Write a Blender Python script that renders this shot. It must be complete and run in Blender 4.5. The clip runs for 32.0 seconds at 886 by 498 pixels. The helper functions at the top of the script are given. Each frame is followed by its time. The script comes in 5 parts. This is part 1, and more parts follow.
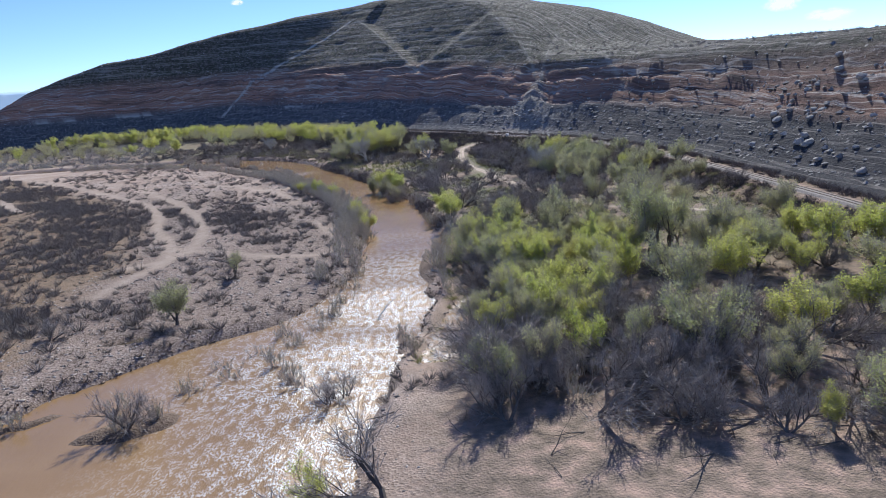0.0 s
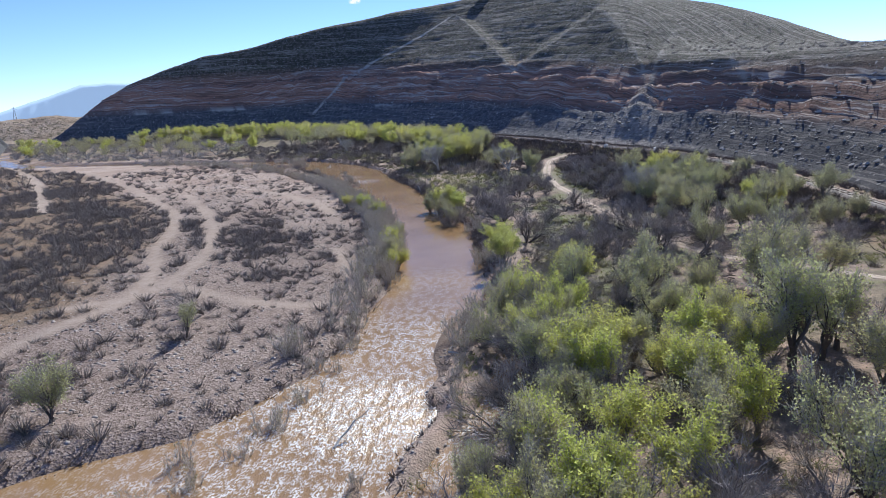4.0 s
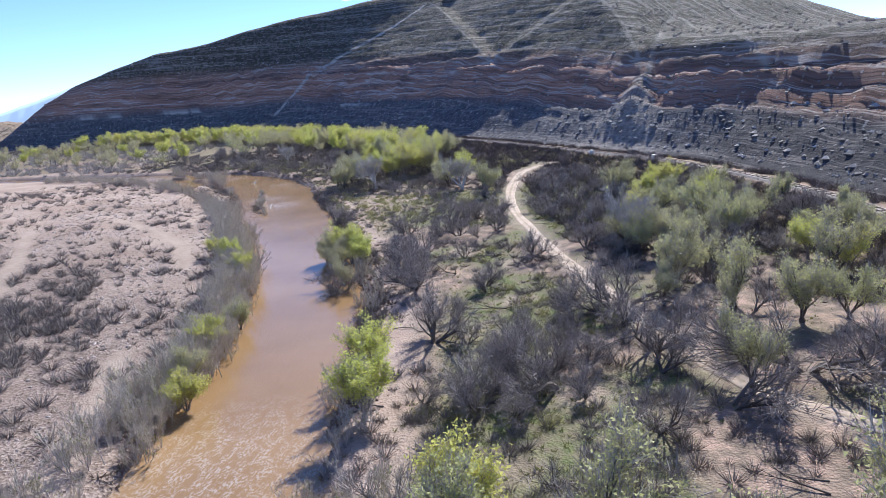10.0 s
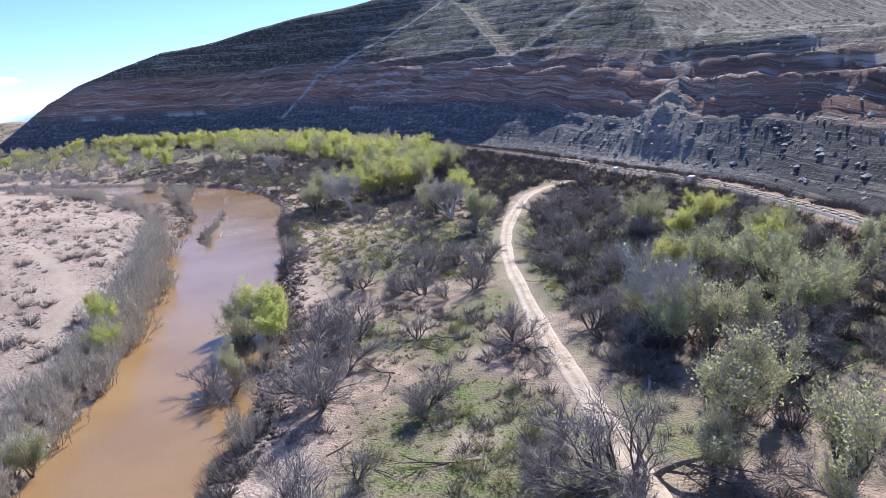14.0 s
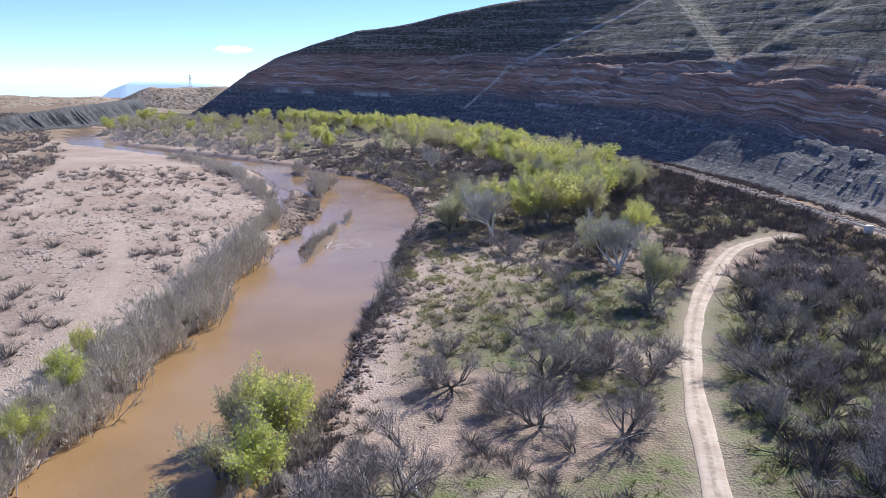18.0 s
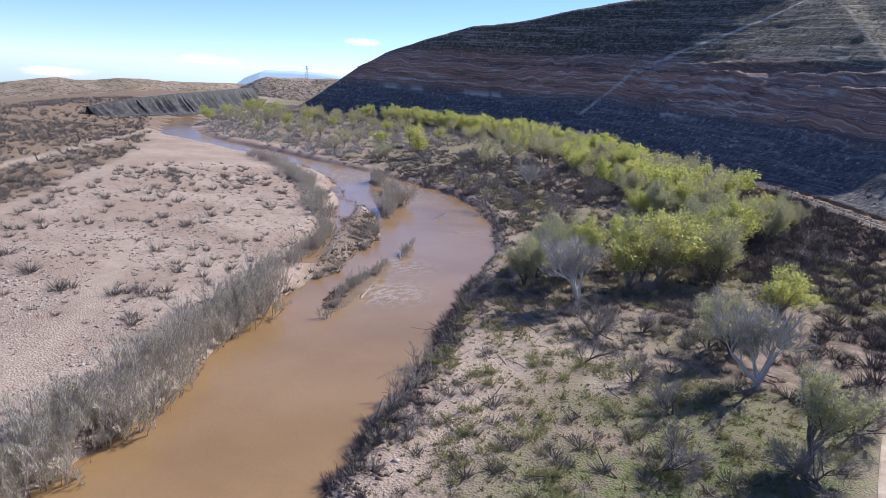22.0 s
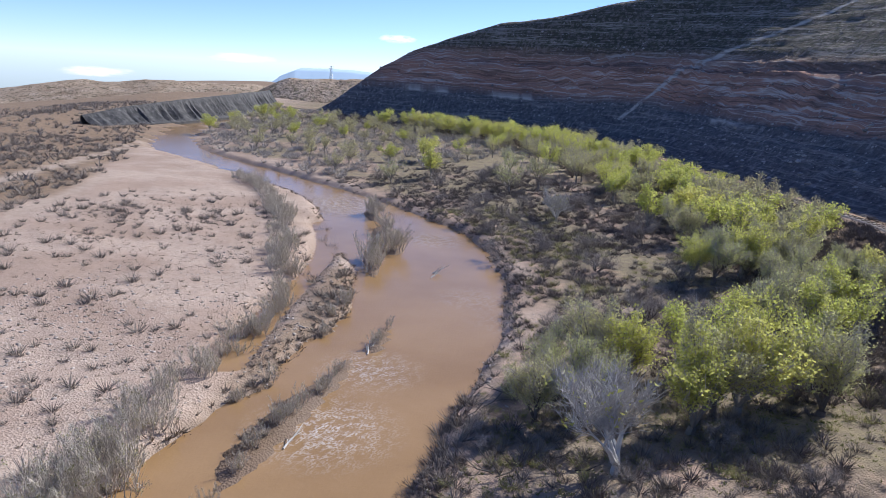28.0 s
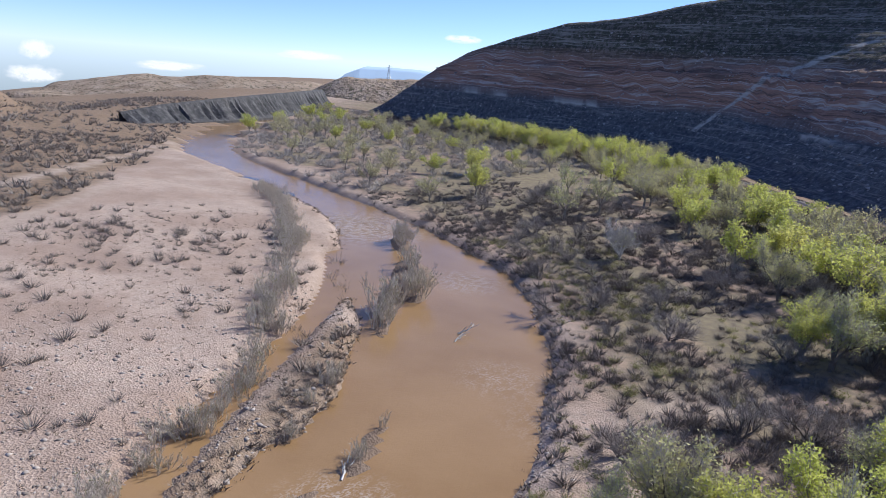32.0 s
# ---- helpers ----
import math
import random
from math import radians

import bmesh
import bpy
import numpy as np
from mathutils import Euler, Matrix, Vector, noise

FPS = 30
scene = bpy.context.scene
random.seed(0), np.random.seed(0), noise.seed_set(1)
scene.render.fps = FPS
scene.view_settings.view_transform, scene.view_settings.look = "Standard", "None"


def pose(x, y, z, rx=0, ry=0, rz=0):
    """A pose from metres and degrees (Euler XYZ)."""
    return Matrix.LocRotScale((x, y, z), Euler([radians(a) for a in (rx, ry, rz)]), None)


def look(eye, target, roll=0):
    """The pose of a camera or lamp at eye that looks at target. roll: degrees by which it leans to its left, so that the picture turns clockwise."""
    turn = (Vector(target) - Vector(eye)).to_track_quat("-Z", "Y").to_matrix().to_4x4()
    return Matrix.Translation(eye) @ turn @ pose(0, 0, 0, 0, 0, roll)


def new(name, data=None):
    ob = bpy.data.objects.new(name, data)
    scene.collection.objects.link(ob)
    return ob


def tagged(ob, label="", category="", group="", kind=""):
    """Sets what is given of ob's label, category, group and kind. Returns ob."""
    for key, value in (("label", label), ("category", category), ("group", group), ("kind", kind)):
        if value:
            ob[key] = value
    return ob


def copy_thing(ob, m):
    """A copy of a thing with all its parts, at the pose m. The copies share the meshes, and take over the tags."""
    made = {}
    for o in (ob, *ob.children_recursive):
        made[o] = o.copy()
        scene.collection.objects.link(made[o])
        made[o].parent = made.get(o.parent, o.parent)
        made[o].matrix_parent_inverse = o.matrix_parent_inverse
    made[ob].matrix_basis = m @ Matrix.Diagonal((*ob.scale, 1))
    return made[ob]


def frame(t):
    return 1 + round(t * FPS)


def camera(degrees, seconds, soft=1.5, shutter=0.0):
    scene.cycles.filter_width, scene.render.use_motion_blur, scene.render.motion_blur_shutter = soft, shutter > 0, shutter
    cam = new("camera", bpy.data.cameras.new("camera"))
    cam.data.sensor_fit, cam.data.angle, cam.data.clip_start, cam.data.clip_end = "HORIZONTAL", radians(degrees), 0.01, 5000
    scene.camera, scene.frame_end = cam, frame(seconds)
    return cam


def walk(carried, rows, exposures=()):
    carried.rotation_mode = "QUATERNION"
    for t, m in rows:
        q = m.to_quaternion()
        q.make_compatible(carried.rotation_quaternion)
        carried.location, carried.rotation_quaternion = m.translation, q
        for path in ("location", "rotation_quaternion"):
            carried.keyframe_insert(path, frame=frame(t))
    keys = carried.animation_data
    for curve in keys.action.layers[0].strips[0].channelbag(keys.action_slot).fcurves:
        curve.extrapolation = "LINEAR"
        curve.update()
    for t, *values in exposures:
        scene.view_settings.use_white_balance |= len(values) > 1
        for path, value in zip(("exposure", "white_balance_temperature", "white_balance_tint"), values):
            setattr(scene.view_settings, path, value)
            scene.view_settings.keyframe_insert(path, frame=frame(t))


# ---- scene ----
cam = camera(63.9, 32.0, soft=0.5)
PATH = [
    (0, (2.422, 4.511, 39.164), (2.449, 6.455, 38.698), -4.7),
    (0.5, (4.184, 10.311, 39.176), (4.184, 12.256, 38.709), -4.7),
    (1, (5.976, 15.959, 39.123), (5.948, 17.904, 38.657), -4.7),
    (1.5, (7.655, 21.531, 38.948), (7.609, 23.476, 38.483), -4.7),
    (2, (9.148, 27.22, 38.627), (9.073, 29.164, 38.165), -4.6),
    (2.5, (10.484, 33.447, 38.32), (10.36, 35.39, 37.863), -4.2),
    (3, (11.766, 39.693, 38.031), (11.583, 41.633, 37.578), -3.9),
    (3.5, (12.879, 45.919, 37.783), (12.627, 47.852, 37.336), -3.2),
    (5.5, (17.96, 70.966, 35.466), (17.695, 72.899, 35.025), -3.2),
    (6, (18.964, 77.057, 35.228), (18.698, 78.989, 34.786), -3.3),
    (6.5, (19.95, 83.082, 35.138), (19.686, 85.014, 34.695), -3.4),
    (7, (20.905, 88.962, 35.066), (20.641, 90.894, 34.622), -3.5),
    (7.5, (21.812, 94.715, 35.005), (21.548, 96.647, 34.559), -3.7),
    (8, (22.882, 100.398, 34.972), (22.617, 102.329, 34.525), -3.8),
    (8.5, (23.863, 106.248, 34.999), (23.598, 108.179, 34.55), -4.0),
    (9, (24.849, 112.018, 35.019), (24.583, 113.948, 34.569), -4.0),
    (9.5, (25.748, 117.839, 35.033), (25.481, 119.769, 34.582), -4.1),
    (10, (26.528, 123.598, 35.03), (26.263, 125.528, 34.579), -4.2),
    (10.5, (27.316, 129.271, 35.017), (27.053, 131.201, 34.566), -4.1),
    (11, (28.206, 134.942, 35.047), (27.942, 136.872, 34.596), -4.1),
    (11.5, (29.04, 140.525, 35.111), (28.758, 142.453, 34.661), -4.1),
    (12, (29.6, 146.062, 35.013), (29.287, 147.987, 34.567), -3.8),
    (12.5, (30.284, 151.675, 34.907), (29.954, 153.597, 34.463), -3.7),
    (13, (31.205, 157.452, 34.948), (30.874, 159.374, 34.504), -3.9),
    (13.5, (32.134, 163.047, 34.932), (31.802, 164.969, 34.487), -4.0),
    (14, (32.87, 168.313, 34.898), (32.522, 170.232, 34.455), -3.9),
    (14.5, (33.365, 173.41, 34.802), (32.973, 175.321, 34.362), -3.3),
    (16.5, (31.387, 196.774, 35.054), (30.794, 198.632, 34.61), -1.2),
    (17, (30.508, 202.681, 35.067), (29.833, 204.51, 34.623), -0.3),
    (17.5, (29.209, 208.817, 34.957), (28.451, 210.614, 34.513), 0.8),
    (18, (27.554, 215.006, 34.756), (26.735, 216.776, 34.311), 1.4),
    (18.5, (25.51, 220.959, 34.629), (24.619, 222.694, 34.184), 2.3),
    (19, (23.592, 226.442, 34.626), (22.555, 228.09, 34.17), 3.8),
    (19.5, (22.504, 231.622, 34.678), (21.424, 233.242, 34.218), 4.1),
    (20, (21.617, 236.372, 34.862), (20.533, 237.988, 34.402), 4.0),
    (20.5, (20.585, 240.766, 35.201), (19.5, 242.382, 34.741), 3.9),
    (21, (19.441, 244.875, 35.61), (18.356, 246.49, 35.149), 3.8),
    (21.5, (18.168, 248.851, 36.108), (17.082, 250.466, 35.646), 3.8),
    (22, (16.722, 252.8, 36.684), (15.635, 254.413, 36.22), 3.8),
    (22.5, (15.255, 256.475, 37.176), (14.162, 258.083, 36.711), 3.7),
    (23, (13.831, 260.108, 37.689), (12.732, 261.713, 37.222), 3.7),
    (23.5, (12.347, 263.563, 38.123), (11.237, 265.159, 37.653), 3.6),
    (24, (10.902, 266.859, 38.559), (9.785, 268.45, 38.088), 3.5),
    (24.5, (9.467, 270.152, 38.983), (8.349, 271.741, 38.51), 3.4),
    (25, (7.994, 273.419, 39.375), (6.874, 275.007, 38.9), 3.3),
    (25.5, (6.389, 276.752, 39.786), (5.268, 278.338, 39.31), 3.3),
    (27.5, (0.006, 289.995, 41.378), (-1.132, 291.568, 40.896), 3.1),
    (28, (-2.261, 293.227, 41.443), (-3.428, 294.778, 40.962), 3.3),
    (28.5, (-4.415, 296.771, 41.542), (-5.613, 298.297, 41.059), 3.7),
    (29, (-6.371, 300.466, 41.73), (-7.578, 301.986, 41.246), 3.7),
    (29.5, (-8.333, 304.01, 42.015), (-9.538, 305.531, 41.53), 3.7),
    (30, (-10.399, 307.568, 42.257), (-11.605, 309.088, 41.772), 3.7),
    (30.5, (-12.686, 311.227, 42.427), (-13.897, 312.742, 41.94), 3.7),
    (31, (-15.113, 315.176, 42.494), (-16.379, 316.645, 42.004), 4.3),
    (31.5, (-17.304, 319.129, 42.596), (-18.595, 320.575, 42.104), 4.6),
    (32, (-19.449, 322.501, 42.581), (-20.74, 323.947, 42.091), 4.5),
]
walk(cam, [(t, look(eye, target, roll)) for t, eye, target, roll in PATH], [(0.0, 0.40, 5850, 7), (4.0, 0.46, 5850, 7), (8.0, 0.68, 5850, 9), (12.0, 0.96, 5850, 10), (17.0, 0.82, 5900, 10), (21.0, 0.55, 6050, 10), (30.0, 0.49, 6050, 10), (32.0, 0.42, 6000, 10)])

# ---- light ----
SUN_YAW, SUN_UP = 15.0, 38.0
world = bpy.data.worlds.new("world")
scene.world = world
world.use_nodes = True
wn = world.node_tree.nodes
wl = world.node_tree.links
sky = wn.new("ShaderNodeTexSky")
sky.sky_type = "NISHITA"
sky.sun_disc = False
sky.sun_elevation = radians(SUN_UP)
sky.sun_rotation = radians(SUN_YAW)
sky.altitude = 2500
sky.air_density = 0.8
sky.dust_density = 0.0
sky.ozone_density = 2.5
tint = wn.new("ShaderNodeMix")
tint.data_type, tint.blend_type = "RGBA", "MULTIPLY"
tint.inputs[0].default_value = 1.0
tint.inputs[7].default_value = (0.86, 0.90, 1.12, 1.0)
wl.new(sky.outputs[0], tint.inputs[6])
wl.new(tint.outputs[2], wn["Background"].inputs[0])
wn["Background"].inputs[1].default_value = 0.11
sun_data = bpy.data.lights.new("sun", "SUN")
sun_data.energy = 4.4
sun_data.angle = radians(0.55)
sun_data.color = (1.0, 0.95, 0.87)
sun = new("sun", sun_data)
_a, _e = radians(SUN_YAW), radians(SUN_UP)
SUN_DIR = Vector((math.sin(_a) * math.cos(_e), math.cos(_a) * math.cos(_e), math.sin(_e)))
sun.rotation_mode = "QUATERNION"
sun.rotation_quaternion = SUN_DIR.to_track_quat("Z", "Y")
sun.location = (0, 0, 300)


# ---- material helpers ----
def material(name, rough=0.9, metal=0.0, spec=0.3):
    m = bpy.data.materials.new(name)
    m.use_nodes = True
    b = m.node_tree.nodes["Principled BSDF"]
    b.inputs["Roughness"].default_value = rough
    b.inputs["Metallic"].default_value = metal
    b.inputs["Specular IOR Level"].default_value = spec
    return m, m.node_tree.nodes, m.node_tree.links, b


def noise_node(n, l, vec, scale, detail=4.0, rough=0.55):
    t = n.new("ShaderNodeTexNoise")
    t.inputs["Scale"].default_value = scale
    t.inputs["Detail"].default_value = detail
    t.inputs["Roughness"].default_value = rough
    l.new(vec, t.inputs["Vector"])
    return t.outputs["Fac"]


def ramp(n, l, fac, stops):
    r = n.new("ShaderNodeValToRGB")
    e = r.color_ramp.elements
    while len(e) < len(stops):
        e.new(0.5)
    for k, (p, c) in zip(e, stops):
        k.position = p
        k.color = (*c, 1.0) if not isinstance(c, float) else (c, c, c, 1.0)
    l.new(fac, r.inputs[0])
    return r.outputs[0]


def mix(n, l, fac, a, b, mode="MIX"):
    m = n.new("ShaderNodeMix")
    m.data_type = "RGBA"
    m.blend_type = mode
    for value, socket in ((fac, m.inputs[0]), (a, m.inputs[6]), (b, m.inputs[7])):
        if isinstance(value, (int, float)):
            socket.default_value = value
        elif isinstance(value, tuple):
            socket.default_value = (*value, 1.0)
        else:
            l.new(value, socket)
    return m.outputs[2]


def calc(n, l, op, a, b=0.0, clamp=False):
    m = n.new("ShaderNodeMath")
    m.operation = op
    m.use_clamp = clamp
    for value, socket in ((a, m.inputs[0]), (b, m.inputs[1])):
        if isinstance(value, (int, float)):
            socket.default_value = value
        else:
            l.new(value, socket)
    return m.outputs[0]


def bump(n, l, b, height, strength=0.5, distance=0.2):
    k = n.new("ShaderNodeBump")
    k.inputs["Strength"].default_value = strength
    k.inputs["Distance"].default_value = distance
    l.new(height, k.inputs["Height"])
    l.new(k.outputs[0], b.inputs["Normal"])


def place_of(n):
    return n.new("ShaderNodeNewGeometry").outputs["Position"]


def attr(n, name):
    a = n.new("ShaderNodeAttribute")
    a.attribute_name = name
    return a.outputs["Fac"]


# ---- plan: numbers in metres, y along the first heading ----
# river centreline with full widths, from the start of the flight upstream
RIVER = np.array([
    (-40, -190, 40), (-36, 20, 44), (-35, 55, 50), (-34, 78, 50), (-25, 97, 40), (-12, 118, 22), (-7, 140, 15), (-5, 160, 14), (-5, 180, 16), (-7, 205, 15.5),
    (-12, 230, 17), (-21, 260, 18), (-35, 296, 20), (-53, 333, 25), (-62, 355, 24), (-73, 384, 24), (-92, 408, 28),
    (-116, 428, 33), (-150, 447, 22), (-184, 459, 14), (-225, 468, 13), (-262, 473, 15), (-300, 481, 18), (-345, 506, 18),
    (-395, 550, 18), (-450, 620, 18)], float)
# two-track dirt road, and the bench with the railway at the foot of the hill
ROAD = np.array([(75, 168), (66, 177), (58, 183), (50, 191), (45, 201), (41, 213), (38, 226), (33.5, 243), (28, 265), (22.3, 293), (20, 312), (19, 330), (19.5, 348), (21, 370), (25, 384), (34, 398)], float)
RAIL = np.array([(99, -190), (95, 20), (95, 143), (95, 168), (94, 212), (91, 284), (84, 322), (70, 368), (48, 407), (10, 478), (-28, 537), (-100, 608), (-165, 673), (-205, 706), (-300, 718), (-440, 712), (-500, 712), (-560, 742), (-640, 800)], float)
# faint vehicle tracks on the gravel bar and the dirt road beyond it
TRACKS = [
    np.array([(-226, 409), (-158, 336), (-120, 290), (-99, 263), (-87, 239), (-78, 211), (-66, 190), (-60, 168), (-66, 140)], float),
    np.array([(-117, 306), (-87, 261), (-72, 231), (-62, 205), (-59, 186), (-58, 172), (-72, 160)], float),
    np.array([(-62, 182), (-45, 173), (-34, 169), (-25, 166), (-18, 172), (-22, 186), (-34, 215)], float),
    np.array([(-99, 322), (-88, 312), (-77, 303), (-62, 286), (-55, 276), (-48, 262)], float),
]
# low scrubby spit between the backwater and the river
SPIT = np.array([(-64, 338), (-72, 350), (-79, 363), (-87, 376), (-98, 392)], float)
FARROAD = np.array([(-150, 270), (-198, 334), (-234, 380), (-266, 415), (-310, 462), (-337, 490)], float)
HILL_LEAD = 210.0
HILL = np.array([(124, -189.8), (114, 20), (112, 60), (110, 143), (110, 168), (108, 212), (104, 284), (96, 325), (82, 376), (60, 412), (22, 488), (-16, 548), (-90, 622), (-155, 688), (-200, 722), (-300, 735), (-440, 727), (-500, 730), (-570, 760)], float)


def along(line, step):
    """A polyline of x, y (and more) made smooth and even."""
    k = np.r_[0, np.cumsum(np.hypot(*np.diff(line[:, :2], axis=0).T))]
    q = np.arange(0, k[-1], step)
    out = np.stack([np.interp(q, k, line[:, i]) for i in range(line.shape[1])], 1)
    w = max(1, int(8 / step))
    pad = np.pad(out, ((w, w), (0, 0)), mode="reflect", reflect_type="odd")
    return np.stack([np.convolve(pad[:, i], np.ones(2 * w + 1) / (2 * w + 1), "valid") for i in range(out.shape[1])], 1)


def away(px, py, line, step=3.0):
    """Distance from points to a polyline, how far along it, and its third column there."""
    q = along(line, step)
    best = np.full(px.shape, 1e9)
    arc = np.zeros(px.shape)
    third = np.zeros(px.shape)
    s = 0.0
    for i in range(len(q) - 1):
        a, b = q[i, :2], q[i + 1, :2]
        ab = b - a
        size = float(np.hypot(*ab)) + 1e-9
        t = np.clip(((px - a[0]) * ab[0] + (py - a[1]) * ab[1]) / size ** 2, 0, 1)
        d = np.hypot(px - a[0] - t * ab[0], py - a[1] - t * ab[1])
        m = d < best
        best = np.where(m, d, best)
        arc = np.where(m, s + t * size, arc)
        if q.shape[1] > 2:
            third = np.where(m, q[i, 2] + t * (q[i + 1, 2] - q[i, 2]), third)
        s += size
    return best, arc, third


def smooth(a, b, v):
    t = np.clip((v - a) / (b - a), 0, 1)
    return t * t * (3 - 2 * t)


def lattice(seed):
    return np.random.RandomState(seed).rand(256, 256)


_LAT = [lattice(k) for k in range(8)]


def bumps(x, y, size, octaves=3, seed=0):
    """Value noise, 0 to 1."""
    total, amp, norm = 0, 1.0, 0.0
    for o in range(octaves):
        g = _LAT[(seed + o) % 8]
        u, v = x / size * 2 ** o + 37.7 * o, y / size * 2 ** o + 91.3 * o
        i, j = np.floor(u).astype(int), np.floor(v).astype(int)
        f, h = u - i, v - j
        f, h = f * f * (3 - 2 * f), h * h * (3 - 2 * h)
        i0, i1, j0, j1 = i % 256, (i + 1) % 256, j % 256, (j + 1) % 256
        total = total + amp * ((g[i0, j0] * (1 - f) + g[i1, j0] * f) * (1 - h) + (g[i0, j1] * (1 - f) + g[i1, j1] * f) * h)
        norm += amp
        amp *= 0.5
    return total / norm


# low bars and islets in the river: x, y, length, width, turn in degrees, height
ISLETS = [
    (3.5, 148, 46, 8, 92, 0.75), (-3, 108, 16, 4, 100, 0.35), (-20, 99, 12, 3, 120, 0.3), (-38, 86, 16, 7, 25, 0.5), (-52, 90, 10, 3, 30, 0.3),
    (-62, 342, 28, 5.5, 112, 0.5), (-85, 374, 30, 4, 122, 0.22), (-72, 347, 12, 2.5, 105, 0.35), (-67, 356, 20, 4, 116, 0.45), (-73, 372, 16, 3.5, 118, 0.4), (-118, 424, 34, 9, 138, 0.75), (-106, 405, 26, 5, 134, 0.6),
    (-57, 332, 12, 2.5, 118, 0.3), (-91, 408, 3, 2, 0, 0.3), (-140, 442, 18, 6, 145, 0.6),
]

SIDE_CHANNEL = np.array([(0, 200, 2.5), (4, 182, 3.0), (8.5, 168, 3.6), (11, 156, 4), (11, 143, 4), (9, 130, 4), (5, 114, 5), (1, 98, 5)], float)
BACKWATER = np.array([(-140, 424, 8), (-123, 408, 6), (-111, 394, 5), (-102, 380, 4.5), (-92, 364, 4.5), (-80, 348, 5)], float)
# hollows that hold a pool: x, y, length, width, turn
POOLS = [(-48, 118, 9, 5, 20), (-33, 234, 4, 2.2, 70), (26, 139, 6, 1.6, -35), (-210, 452, 12, 6, 20), (-236, 458, 9, 5, 10)]


def side_of_river(px, py):
    """Positive on the side of the bare gravel bar."""
    q = along(RIVER, 6.0)
    best, side = np.full(px.shape, 1e9), np.zeros(px.shape)
    for i in range(len(q) - 1):
        a, b = q[i, :2], q[i + 1, :2]
        m = (a + b) / 2
        d = np.hypot(px - m[0], py - m[1])
        c = (b[0] - a[0]) * (py - a[1]) - (b[1] - a[1]) * (px - a[0])
        side = np.where(d < best, np.sign(c), side)
        best = np.minimum(best, d)
    return side


def ground(x, y):
    """Height of the ground and the masks that go with it."""
    x, y = np.asarray(x, float), np.asarray(y, float)
    dr, _, w = away(x, y, RIVER)
    wob = (bumps(x, y, 9, 2, 1) - 0.5) * 5.0
    edge = dr - w / 2 + wob * np.clip(0.35 + (edge_far(dr, w)), 0.35, 1)
    side = side_of_river(x, y)
    n1, n2 = bumps(x, y, 45, 3, 2), bumps(x, y, 7, 3, 4)
    left = side > 0
    z = np.where(left, 1.3 + 1.4 * smooth(8, 70, edge), 1.5 + 1.6 * smooth(5, 70, edge)) + (n1 - 0.5) * 1.3 + (n2 - 0.5) * 0.5
    bank = smooth(-1.0, 4.5, edge)
    z = -1.3 * (1 - bank) + z * bank
    bar = np.zeros(x.shape)
    for ix, iy, length, width, turn, h in ISLETS:
        c, s = math.cos(radians(turn)), math.sin(radians(turn))
        u, v = (x - ix) * c + (y - iy) * s, -(x - ix) * s + (y - iy) * c
        k = np.clip(1.25 - np.hypot(u / (length / 2), v / (width / 2)) + (n2 - 0.5) * 0.7, 0, 0.5) * 2
        zi = -1.3 + (h + 1.3) * k
        bar = np.maximum(bar, k * (edge < 1))
        z = np.where(edge < 3, np.maximum(z, zi), z)
    for line in (SIDE_CHANNEL, BACKWATER):
        dc, _, wc = away(x, y, line)
        cut = smooth(1.8, -0.6, dc - wc / 2 + (n2 - 0.5) * 1.6)
        z = np.where(edge < 25, z + (-0.55 - z) * cut, z)
        bar = np.maximum(bar, cut)
    for ix, iy, length, width, turn in POOLS:
        c, s = math.cos(radians(turn)), math.sin(radians(turn))
        u, v = (x - ix) * c + (y - iy) * s, -(x - ix) * s + (y - iy) * c
        k = smooth(1.5, 0.7, np.hypot(u / (length / 2), v / (width / 2)) + (n2 - 0.5) * 0.6)
        z = z + (0.15 - z) * k
        bar = np.maximum(bar, k)
    road, _, _ = away(x, y, ROAD)
    z = z - 0.25 * (1 - smooth(1.2, 2.4, road)) * bank
    rail, _, _ = away(x, y, RAIL, 6.0)
    z = z + (5.2 - z) * (1 - smooth(3.5, 17, rail))
    hd, hs, _ = away(x, y, HILL, 6.0)
    # the land falls away beyond the heap
    q = -(x + 20) * 0.85 + (y - 322) * 0.53
    p = (x + 20) * 0.53 + (y - 322) * 0.85
    q0 = 380 + 330 * smooth(-140, 0, p)
    slope = np.interp(p / np.maximum(q, 1), [-0.6, -0.45, -0.1, 0.1], [0.115, 0.09, 0.032, 0.02])
    z = z - slope * np.maximum(0, q - q0) * (1 - smooth(60, 160, p) * (q < 900))
    tan_hills = smooth(395, 470, q) * smooth(640, 540, q) * smooth(-130, -190, p)
    z = z + tan_hills * (14 + 10 * bumps(x, y, 70, 4, 3) + slope * np.maximum(0, q - q0) * 0.6)
    # rolling brushland on the far bank
    z = z + 6 * smooth(60, 200, edge) * left * (bumps(x, y, 120, 3, 5) - 0.35)
    return z, edge, side, bar, road, rail


def edge_far(dr, w):
    return np.clip((dr - w / 2) / 10, -0.3, 0.6)

# ---- ground: one sheet to the horizon ----
def spaced(lo, hi, fine_lo, fine_hi, step):
    mid = np.arange(fine_lo, fine_hi + step, step)
    out = [step * 1.13 ** k for k in range(1, 90)]
    up = fine_hi + np.cumsum(out)
    down = fine_lo - np.cumsum(out)
    return np.r_[down[down > lo][::-1], mid, up[up < hi]]


